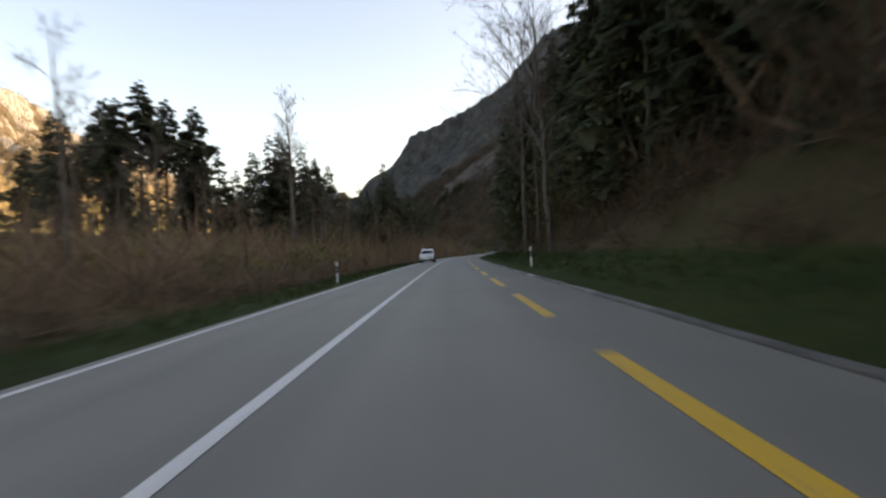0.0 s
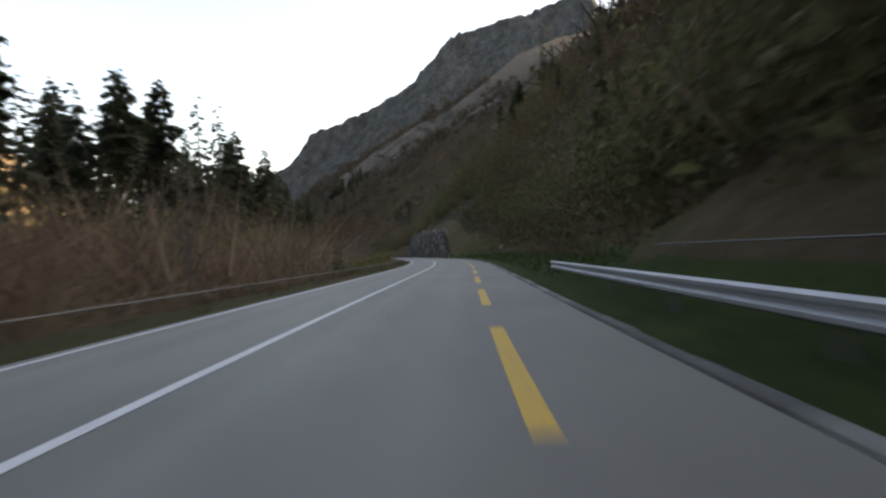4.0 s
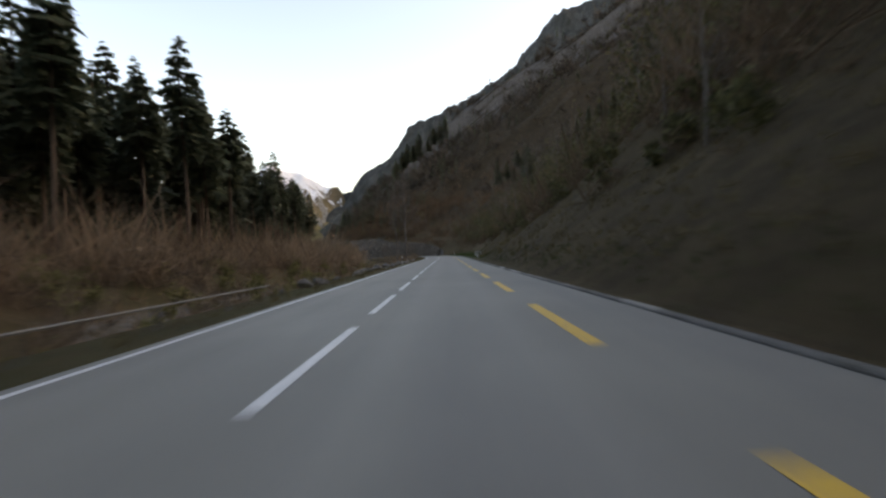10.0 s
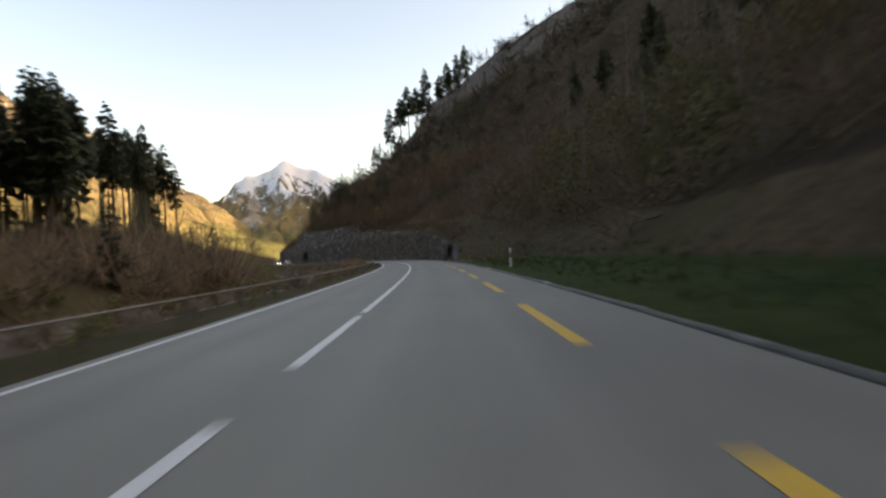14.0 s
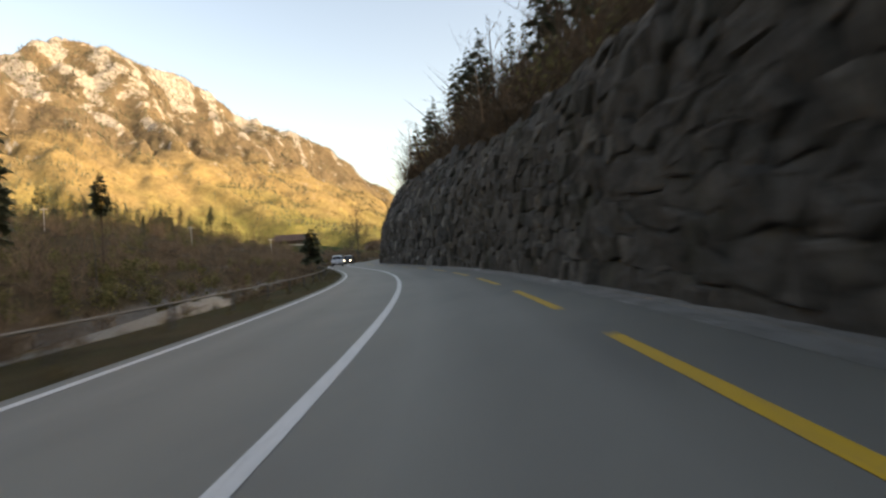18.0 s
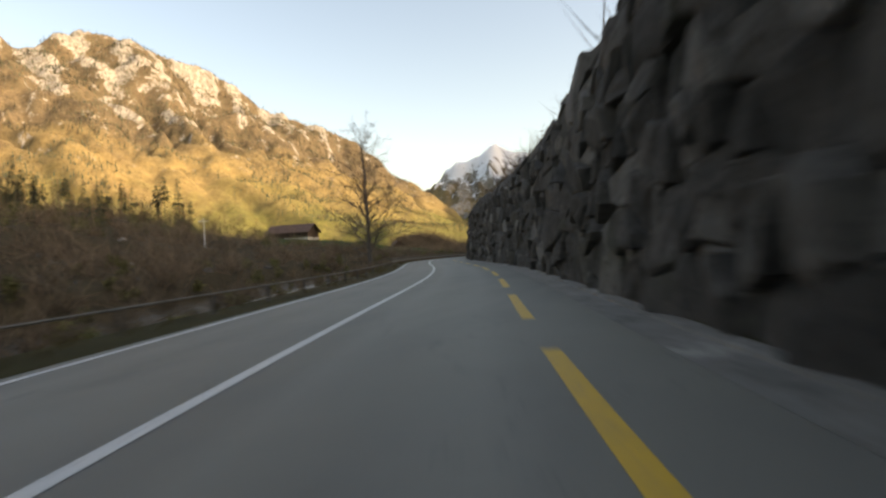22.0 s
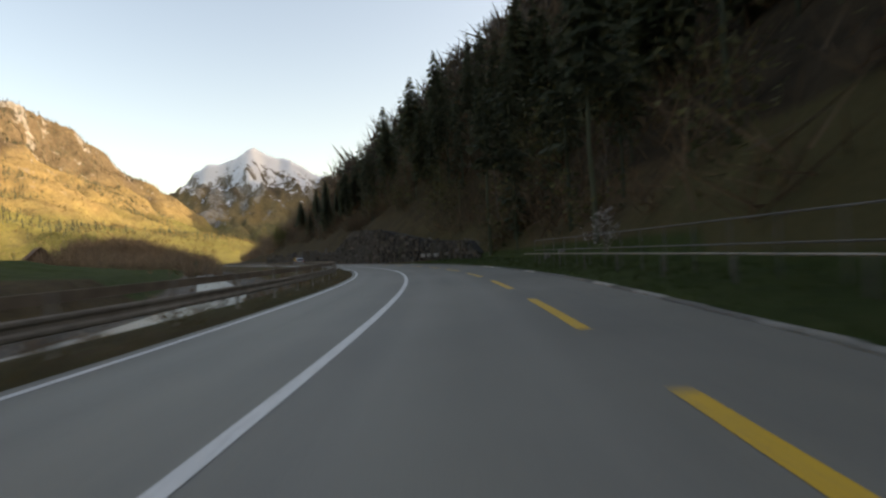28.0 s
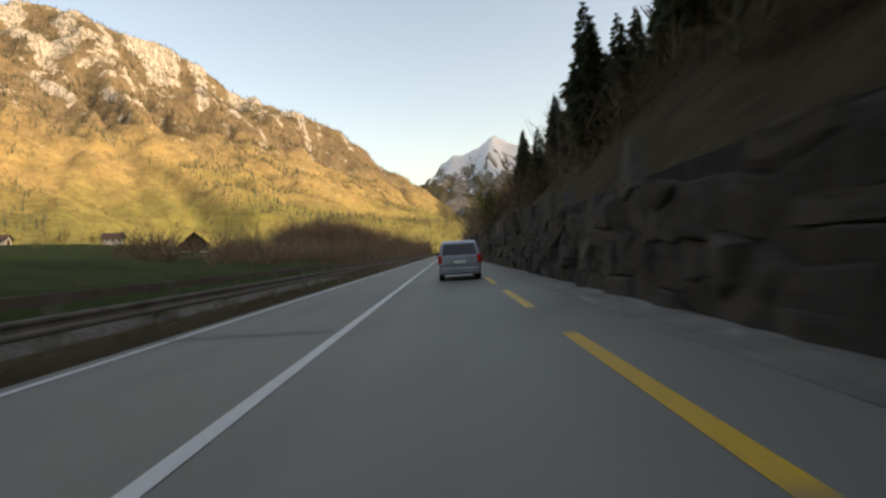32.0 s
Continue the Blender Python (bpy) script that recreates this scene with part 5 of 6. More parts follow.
p, z = spots([(60, 330, -30, -12, 160, 1, 2.6), (190, 335, -24, -9, 240, 1, 2.6), (170, 330, 14, 60, 260, 1.2, 3.2), (460, 600, 14, 50, 200, 1.2, 3), (640, 960, -110, -40, 160, 1, 3), (1080, 1300, -30, -18, 16, .8, 1.5)], 24)
leaf_cloud("budding_shrubs", "shrubs with fresh yellow-green leaves", p, z, 110, M_SHRUB, 25, .11)
p, z = spots([(90, 300, -44, -18, 90, 5, 9), (220, 340, -27, -8.5, 260, 1.2, 3.0), (340, 600, -30, -10, 160, 1.2, 2.6), (10, 90, -30, -12, 60, 1.5, 4), (670, 790, 10, 30, 30, 3, 6), (700, 960, -40, -9, 200, .8, 2.2), (600, 760, -60, -24, 60, 2, 4), (760, 1000, -200, -60, 90, 3, 6), (1330, 1480, -260, -150, 60, 4, 8), (700, 990, -260, -60, 160, 3, 7)], 84)
leaf_cloud("olive_woods", "bushy trees with sparse olive-yellow spring leaves", p, z, 170, M_OLIVE, 85, .26, "forest")
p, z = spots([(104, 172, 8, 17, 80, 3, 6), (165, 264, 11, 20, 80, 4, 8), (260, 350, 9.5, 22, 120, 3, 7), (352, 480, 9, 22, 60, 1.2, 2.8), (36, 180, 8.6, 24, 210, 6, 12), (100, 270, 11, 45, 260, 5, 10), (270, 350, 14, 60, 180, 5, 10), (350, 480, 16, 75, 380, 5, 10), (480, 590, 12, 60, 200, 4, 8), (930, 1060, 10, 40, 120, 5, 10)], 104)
leaf_cloud("slope_spring_woods", "broadleaf woods with sparse olive leaves, toned down for the shaded slope", p, z, 190, M_DIMLEAF, 105, .28, "forest")
r_ = np.random.RandomState(106)
s_ = r_.uniform(592, 918, 330)
vg_, wl_, _ = right_profile(s_)
d_ = KERB_D + 1.0 + vg_ + lean(wl_) + r_.uniform(.4, 4.5, 330)
brush("wall_top_shrubs", "leafless shrubs and dry brambles along the top of the wall", at(s_, d_, land(s_, d_)), r_.uniform(.7, 1.8, 330), 110, M_TWIG_SHADE, 107, .9, .009)
p, z = spots([(-10, 110, 4.4, 9.5, 2600, .12, .3), (165, 258, 4.4, 10, 2600, .12, .3), (480, 560, 4.4, 9, 1600, .12, .3), (925, 1010, 4.4, 9, 1800, .12, .28), (-10, 80, -8.5, -5.2, 1600, .12, .32), (352, 480, 4.4, 6, 900, .12, .25)], 34)
brush("verge_grass", "tufts of green grass on the road verge", p, z, 9, M_GRASSB, 35, 1.2, .045, "grass")
p, z = spots([(80, 500, -7.6, -5.2, 1500, .12, .34), (500, 1100, -7.6, -5.2, 1800, .12, .34), (110, 260, 9, 30, 2600, .25, .6), (350, 480, 5, 22, 2600, .2, .5), (545, 600, 5, 16, 900, .2, .5)], 44)
brush("dry_grass", "tufts of dry brown grass beside the road", p, z, 9, M_DRYB, 45, 1.2, .05, "grass")


# ---- rocks and water ----
def rock_mesh(seed, mat=None):
    bm = bmesh.new()
    bmesh.ops.create_icosphere(bm, subdivisions=2, radius=0.5)
    r = random.Random(seed)
    cuts = [(Vector((r.uniform(-1, 1), r.uniform(-1, 1), r.uniform(-.6, 1))).normalized(), r.uniform(.26, .42)) for _ in range(9)]
    for v in bm.verts:
        for n, k in cuts:
            e = v.co.dot(n) - k
            if e > 0:
                v.co -= n * e
        v.co.z *= .8
    me = bpy.data.meshes.new("boulder")
    bm.to_mesh(me)
    bm.free()
    me.materials.append(mat or M_ROCK)
    return me


ROCKS = [rock_mesh(i) for i in range(6)]
DARK_ROCKS = [rock_mesh(i + 20, M_DARKROCK) for i in range(5)]


def rock(x, y, size, sink=.2, label="pale grey boulder on the river bank", group="river boulders", kinds=None):
    o = new("boulder", rng.choice(kinds or ROCKS))
    o.matrix_world = pose(x, y, drop(x, y) + size * (.4 - sink), rng.uniform(-20, 20), rng.uniform(-20, 20), rng.uniform(0, 360)) @ Matrix.Diagonal((size * rng.uniform(.8, 1.4), size * rng.uniform(.7, 1.1), size * rng.uniform(.6, 1), 1))
    tagged(o, label, "boulder", group)


for s0, s1, n, d0, d1, lo, hi in ((415, 476, 40, -7.8, -6.2, .25, .75), (382, 480, 56, -11, -6.8, .4, 1.2), (480, 640, 45, -14, -7.5, .4, 1.2), (640, 760, 40, -20, -8, .4, 1.1), (900, 1060, 40, -20, -8, .4, 1.2)):
    for i in range(n):
        q = at(rng.uniform(s0, s1), rng.uniform(d0, d1))
        rock(q[0], q[1], rng.uniform(lo, hi))
for i in range(9):
    q = at(rng.uniform(205, 250), rng.uniform(8.5, 13))
    rock(q[0], q[1], rng.uniform(.5, 1.3), .2, "mossy grey boulder on the grass verge", "verge boulders", DARK_ROCKS)
for i in range(22):
    q = at(rng.uniform(468, 482), rng.uniform(10, 20))
    rock(q[0], q[1], rng.uniform(.5, 1.3), .15, "dark boulder in the gully on the slope", "gully boulders", DARK_ROCKS)
for i in range(40):
    q = at(rng.uniform(770, 900), rng.uniform(-60, -30))
    rock(q[0], q[1], rng.uniform(.6, 1.8), .25, "pale boulder in the brown scrub", "scrub boulders")
river, _, _ = ribbon("river", 325, 1500, [-22, -20, -18.5, -17, -15.5], -2.85, M_WATER, 5.0)
tagged(river, "shallow mountain river with white riffles", "river", "", "structure")


# ---- rails and posts ----
def guard_rail(label, s0, s1, d, top=0.5, mat=None, upper=None):
    e = empty("guard_rail")
    tagged(e, label, "guard rail", "guard rails")
    mat = mat or M_STEEL
    prof = [(.02, -.155), (.075, -.125), (.075, -.075), (.0, -.03), (.0, .03), (.075, .075), (.075, .125), (.02, .155), (.0, .155), (.055, .12), (.055, .08), (-.02, .035), (-.02, -.035), (.055, -.08), (.055, -.12), (.0, -.155)]
    sg = -1 if d > 0 else 1
    if upper:
        prof = [(a * .35, b) for a, b in prof]
    s = s0
    while s < s1 - 1:
        e1 = min(s + 12, s1)
        k = 5
        ss = np.linspace(s, e1 + (.15 if e1 < s1 else 0), k)
        v = np.concatenate([at(np.full(len(prof), q), d + sg * np.array([a for a, _ in prof]), top - .155 + np.array([b for _, b in prof])) for q in ss])
        m = len(prof)
        f = [(i * m + j, i * m + (j + 1) % m, (i + 1) * m + (j + 1) % m, (i + 1) * m + j) for i in range(k - 1) for j in range(m)]
        mesh_ob("beam", v, f, mat, e)
        s = e1
    bm = bmesh.new()
    box(bm, (-.05, -.03, -1.1), (.05, .03, (upper - .02 if upper else top - .06)), .008)
    me = bpy.data.meshes.new("rail_post")
    bm.to_mesh(me)
    bm.free()
    me.materials.append(mat)
    for s in np.arange(s0 + .5, s1, 4.0):
        q = at(s, d - sg * .09)
        o = new("post", me)
        o.parent = e
        o.matrix_world = pose(q[0], q[1], 0, 0, 0, heading(s) + 90)
    if upper:
        for q in np.arange(s0, s1 - .5, 6.0):
            k = np.linspace(q, min(q + 6.02, s1), 3)
            pr = [(-.05, -.09), (.05, -.09), (.05, .09), (-.05, .09)]
            v = np.concatenate([at(np.full(4, a), d - .16 + np.array([b for b, _ in pr]), upper - .09 + np.array([b for _, b in pr])) for a in k])
            f = [(i * 4 + j, i * 4 + (j + 1) % 4, i * 4 + 4 + (j + 1) % 4, i * 4 + 4 + j) for i in range(2) for j in range(4)] + [(3, 2, 1, 0), (8, 9, 10, 11)]
            mesh_ob("upper_rail", v, f, M_RUST, e, "brown upper rail")
    return e


def pipe_rail(label, s0, s1, d, top, upper=None):
    """A slim rail on thin posts; where there is an upper rail, a board above it."""
    e = empty("pipe_rail")
    tagged(e, label, "guard rail", "guard rails")
    for q in np.arange(s0, s1 - .5, 8.0):
        ss = np.linspace(q, min(q + 8.03, s1), 4)
        mesh_ob("rail", *tube(at(ss, np.full(4, d), np.full(4, top - .05)), np.full(4, .028), 7), M_RAIL, e)
        if upper:
            pr = [(-.04, -.07), (.04, -.07), (.04, .07), (-.04, .07)]
            v = np.concatenate([at(np.full(4, a), d - .12 + np.array([b for b, _ in pr]), upper - .07 + np.array([b for _, b in pr])) for a in ss])
            f = [(i * 4 + j, i * 4 + (j + 1) % 4, i * 4 + 4 + (j + 1) % 4, i * 4 + 4 + j) for i in range(3) for j in range(4)] + [(3, 2, 1, 0), (12, 13, 14, 15)]
            mesh_ob("upper_rail", v, f, M_RUST, e, "brown timber upper rail")
    bm = bmesh.new()
    box(bm, (-.04, -.03, -1.0), (.04, .03, (upper - .02 if upper else top - .08)), .008)
    me = bpy.data.meshes.new("rail_post")
    bm.to_mesh(me)
    bm.free()
    me.materials.append(M_DULL)
    for s in np.arange(s0 + .4, s1, 4.0):
        q = at(s, d - .06)
        o = new("post", me)
        o.parent = e
        o.matrix_world = pose(q[0], q[1], 0, 0, 0, heading(s) + 90)
    return e


pipe_rail("slim grey pipe rail between road and bank", 76, 380, -6.3, .5)
pipe_rail("slim grey pipe rail above the river", 498, 838, -6.3, .55)
guard_rail("dull steel guard rail with a brown timber rail above the river", 838, 916, -6.3, .64, M_RAIL, .96)
guard_rail("dull steel guard rail with a brown timber rail above the river", 916, 1250, -6.3, .62, M_RAIL, .96)
pipe_rail("slim grey pipe rail beside the grass verge", 932, 976, 6.2, .92)


def ramped_rail(label, rows):
    """A steel guard rail whose near end slopes down into the grass; rows: s, d, height of its top."""
    e = empty("guard_rail")
    tagged(e, label, "guard rail", "guard rails")
    prof = [(.0, -.15), (.05, -.11), (.05, -.06), (.0, -.02), (.0, .02), (.05, .06), (.05, .11), (.0, .15), (-.015, .15), (.035, .10), (.035, .07), (-.02, .03), (-.02, -.03), (.035, -.07), (.035, -.10), (-.015, -.15)]
    m = len(prof)
    s_, d_, z_ = (np.array([r[i] for r in rows], float) for i in range(3))
    cut = np.append(np.arange(s_[0], s_[-1] - 1.0, 4.0), s_[-1])
    for a, b in zip(cut[:-1], cut[1:]):
        ss = np.linspace(a, b, 4)
        v = np.concatenate([at(np.full(m, q), np.interp(q, s_, d_) - np.array([p_[0] for p_ in prof]), np.interp(q, s_, z_) - .15 + np.array([p_[1] for p_ in prof])) for q in ss])
        f = [(i * m + j, i * m + (j + 1) % m, (i + 1) * m + (j + 1) % m, (i + 1) * m + j) for i in range(3) for j in range(m)]
        mesh_ob("beam", v, f, M_STEEL, e)
        top = float(np.interp(b, s_, z_))
        if top > .3:
            q = at(b - .3, float(np.interp(b, s_, d_)) + .09)
            bm = bmesh.new()
            box(bm, (-.05, -.03, -.5), (.05, .03, top - .03), .008)
            part("post", bm, M_DULL, e).matrix_world = pose(q[0], q[1], 0, 0, 0, heading(b) + 90)
    return e


ramped_rail("steel guard rail rising out of the grass at the stream crossing", [(125.5, 4.7, .1), (134, 4.4, .6), (140, 4.4, .74), (166, 4.6, .74)])
ramped_rail("steel guard rail rising out of the grass at the gully", [(443.5, 4.7, .1), (461, 5.2, .74), (468.5, 5.3, .74)])


def pipe_fence(label, s0, s1, d, z0, h, mat=None):
    mat = mat or M_DULL
    e = empty("pipe_fence")
    tagged(e, label, "fence", "fences")
    ss = np.arange(s0, s1 + .1, 2.0)
    dd = np.full(len(ss), float(d))
    zz = land(ss, dd) if z0 is None else np.full(len(ss), z0)
    for k in (.55, 1.0):
        mesh_ob("rail", *tube(at(ss, dd, zz + h * k), np.full(len(ss), .024), 6), mat, e)
    for s, z in zip(ss, zz):
        q = at(s, d)
        mesh_ob("post", *tube([(q[0], q[1], z - .3), (q[0], q[1], z + h * .5), (q[0], q[1], z + h)], [.024, .024, .024], 6), mat, e)


pipe_fence("grey pipe railing beside the stream", 132, 160, 6.6, .2, 1.0)
pipe_fence("grey pipe railing on top of the stone wall", 273, 281, 6.4, None, 1.0, M_STEEL)
pipe_fence("grey pipe railing over the stream at the foot of the slope", 453, 473, 5.6, 0.0, 1.05, M_STEEL)
pipe_fence("grey pipe railing beside the grass verge", 932, 976, 6.9, .3, 1.4)


def delineator(s, d, h=1.25):
    q = at(s, d)
    z = float(land(s, d)) - .1
    e = empty("delineator_post", (q[0], q[1], z), heading(s))
    tagged(e, "white plastic delineator post with a black band", "road post", "delineator posts")

    def prism(a, b, w, t, m, n):
        bm = bmesh.new()
        box(bm, (-w / 2, -t / 2, a), (w / 2, t / 2, b), min(t, w) * .28)
        part(n, bm, m, e)
    prism(0, h * .52, .105, .09, M_PLASTIC, "shaft")
    prism(h * .52, h * .80, .102, .088, M_BLACK, "band")
    prism(h * .80, h, .105, .09, M_PLASTIC, "cap")
    bm = bmesh.new()
    box(bm, (-.022, -.051, h * .58), (.022, -.043, h * .74), .004)
    part("reflector", bm, M_REFLECT, e)


for s, d in ((33, 4.7), (30, -6.0), (261.2, 4.7), (539, 4.7), (436, -6.0)):
    delineator(s, d)


# Pale blocks darkened to kerb colour for dim light; placed to fit the view.
for s, d in ((979.5, 8.9), (978.6, 9.6)):
    q = at(s, d)
    bm = bmesh.new()
    box(bm, (-.17, -.14, 0), (.17, .14, .5), .04)
    o = part("marker_block", bm, M_KERB, None)
    o.matrix_world = pose(q[0], q[1], float(land(s, d)) - .06, 0, 0, heading(s) + 8)
    tagged(o, "grey concrete marker block beside the grass verge", "block", "marker blocks")


# ---- houses ----
def house(name, label, x, y, turn, lx, ly, wall_h, roof_h, m_wall, m_roof, windows=2, over=.9, plinth=.8):
    z = drop(x, y) - .2
    e = empty(name, (x, y, z), turn)
    tagged(e, label, "building", "farm buildings")
    bm = bmesh.new()
    box(bm, (-lx / 2 - .03, -ly / 2 - .03, -2), (lx / 2 + .03, ly / 2 + .03, plinth), .03)
    part("plinth", bm, M_PLASTER, e, "pale plaster base")
    for nm, lo, hi in (("wall", (-lx / 2, -ly / 2, plinth), (lx / 2, -ly / 2 + .25, wall_h)), ("wall", (-lx / 2, ly / 2 - .25, plinth), (lx / 2, ly / 2, wall_h))):
        bm = bmesh.new()
        box(bm, lo, hi)
        part(nm, bm, m_wall, e)
    for sx in (-1, 1):
        xo, xi = sx * lx / 2, sx * (lx / 2 - .25)
        pr = [(-ly / 2, plinth), (ly / 2, plinth), (ly / 2, wall_h), (0, wall_h + roof_h), (-ly / 2, wall_h)]
        v = [(xo, a, b) for a, b in pr] + [(xi, a, b) for a, b in pr]
        f = [tuple(range(5)), tuple(range(9, 4, -1))] + [(i, (i + 1) % 5, 5 + (i + 1) % 5, 5 + i) for i in range(5)]
        mesh_ob("gable_wall", v, f, m_wall, e)
    k = roof_h / (ly / 2)
    for sy in (-1, 1):
        yo = sy * (ly / 2 + over)
        zo = wall_h - over * k
        v = [(-lx / 2 - over, 0, wall_h + roof_h + .12), (lx / 2 + over, 0, wall_h + roof_h + .12), (lx / 2 + over, yo, zo + .12), (-lx / 2 - over, yo, zo + .12)]
        v += [(a, b, c + .18) for a, b, c in v]
        f = [(0, 1, 2, 3), (7, 6, 5, 4)] + [(i, (i + 1) % 4, 4 + (i + 1) % 4, 4 + i) for i in range(4)]
        mesh_ob("roof_side", v, f, m_roof, e, "brown roof")
    for i in range(windows):
        for sy in (-1, 1):
            xc = -lx / 2 + lx * (i + .75) / (windows + .5)
            bm = bmesh.new()
            box(bm, (xc - .55, sy * ly / 2 - .05, wall_h * .5), (xc + .55, sy * ly / 2 + .05, wall_h * .5 + 1.1), .02)
            wn_ = part("window", bm, M_BOARD, e)
            bm = bmesh.new()
            box(bm, (xc - .45, sy * (ly / 2 + .045) - .03, wall_h * .5 + .1), (xc + .45, sy * (ly / 2 + .045) + .03, wall_h * .5 + 1.0))
            part("pane", bm, M_GLASS, wn_)
    bm = bmesh.new()
    box(bm, (lx / 2 - .02, -1.4, plinth * .5), (lx / 2 + .08, 1.4, min(3.0, wall_h - .2)), .02)
    part("door", bm, M_BOARD, e)
    return e


house("barn", "long dark timber barn with a low brown roof on a terrace", -261, 1016, 12, 25, 15, 5.0, 4.4, M_BOARD, M_TILE, 3, 1.4, 1.6)
house("chalet", "small timber chalet with a steep brown roof in the meadow", -275, 1169, -43, 9, 8.5, 3.6, 4.0, M_BOARD, M_TILE, 1, .9, 1.4)
house("farmhouse", "pale farmhouse with a brown roof beyond the meadow", -442, 1262, 50, 11, 8, 4, 3, M_PLASTER, M_TILE, 3, 1.0)
house("farmhouse", "pale farmhouse with a brown roof among bare trees", -492, 1226, 35, 10, 7, 3.6, 2.8, M_PLASTER, M_TILE, 3, 1.0)
house("shed", "small dark timber shed on the terrace", -292, 930, 80, 11, 7, 3.2, 2.4, M_BOARD, M_TILE, 1, .6)
for x, y, k in ((-453, 1239, 1.1), (-459, 1232, .9), (-405, 1235, .6), (-300, 1190, .35), (-470, 1275, .7), (-240, 1075, .5), (-225, 960, .45), (-300, 1040, .5), (-330, 980, .6)):
    place(BARE[1], x, y, k, x * 3)
for x, y, k in ((-258, 788, 1.0), (-265, 800, .8), (-300, 830, .7)):
    place(SPRUCE[0], x, y, k, x)


q = at(1178, 9.5, 0)
leafy = tree_thing("leafy_tree", *bare_meshes(99, 8, .4, 3, 0, .2, 10, 2), M_BARE, M_BARE, "young broadleaf tree with fresh yellow-green leaves", "tree", "", "limbs")
leafy.matrix_world = pose(q[0], q[1], drop(q[0], q[1]) - .05)
kr = np.random.RandomState(9)
c_ = kr.normal(0, 1, (2600, 3)) * (1.5, 1.5, 1.9) + (0, 0, 5.6)
o_ = kr.normal(0, .13, (2600, 3, 3))
mesh_ob("crown", (c_[:, None, :] + o_).reshape(-1, 3), np.arange(7800).reshape(-1, 3), M_SHRUB, leafy)


def utility_pole(x, y, h):
    z = drop(x, y) - .3
    e = empty("utility_pole", (x, y, z), 35)
    tagged(e, "pale utility pole with a crossarm in the brown scrub", "pole", "utility poles")
    mesh_ob("pole", *tube([(0, 0, 0), (0, 0, h * .5), (0, 0, h)], [.14, .12, .09], 8), M_PLASTIC, e)
    bm = bmesh.new()
    box(bm, (-1.1, -.06, h - .75), (1.1, .06, h - .60), .02)
    part("crossarm", bm, M_PLASTIC, e)
    for k in (-.95, 0, .95):
        mesh_ob("insulator", *tube([(k, 0, h - .6), (k, 0, h - .5), (k, 0, h - .4)], [.05, .07, .03], 6), M_BOARD, e)


for x, y, h in ((-150, 798, 7.5), (-174, 762, 7.5), (-150, 843, 7)):
    utility_pole(x, y, h)

# blossoming bush above the verge
q = at(970, 9.2)
e = empty("blossom_bush", (q[0], q[1], drop(q[0], q[1]) - .1))
tagged(e, "bush covered in white spring blossom on the slope", "bush")
tr_, cr_ = bare_meshes(88, 2.7, .6, 3, 0, .1, 14)
mesh_ob("stem", tr_[0], tr_[1], M_BARE, e)
mesh_ob("twigs", cr_[0], cr_[1], M_BARE, e)
kr = np.random.RandomState(4)
tips = cr_[0][kr.choice(len(cr_[0]), 520)]
off = kr.normal(0, .05, (520, 3, 3))
mesh_ob("blossom", (tips[:, None, :] + off).reshape(-1, 3), np.arange(1560).reshape(-1, 3), M_BLOSSOM, e, "white blossom")


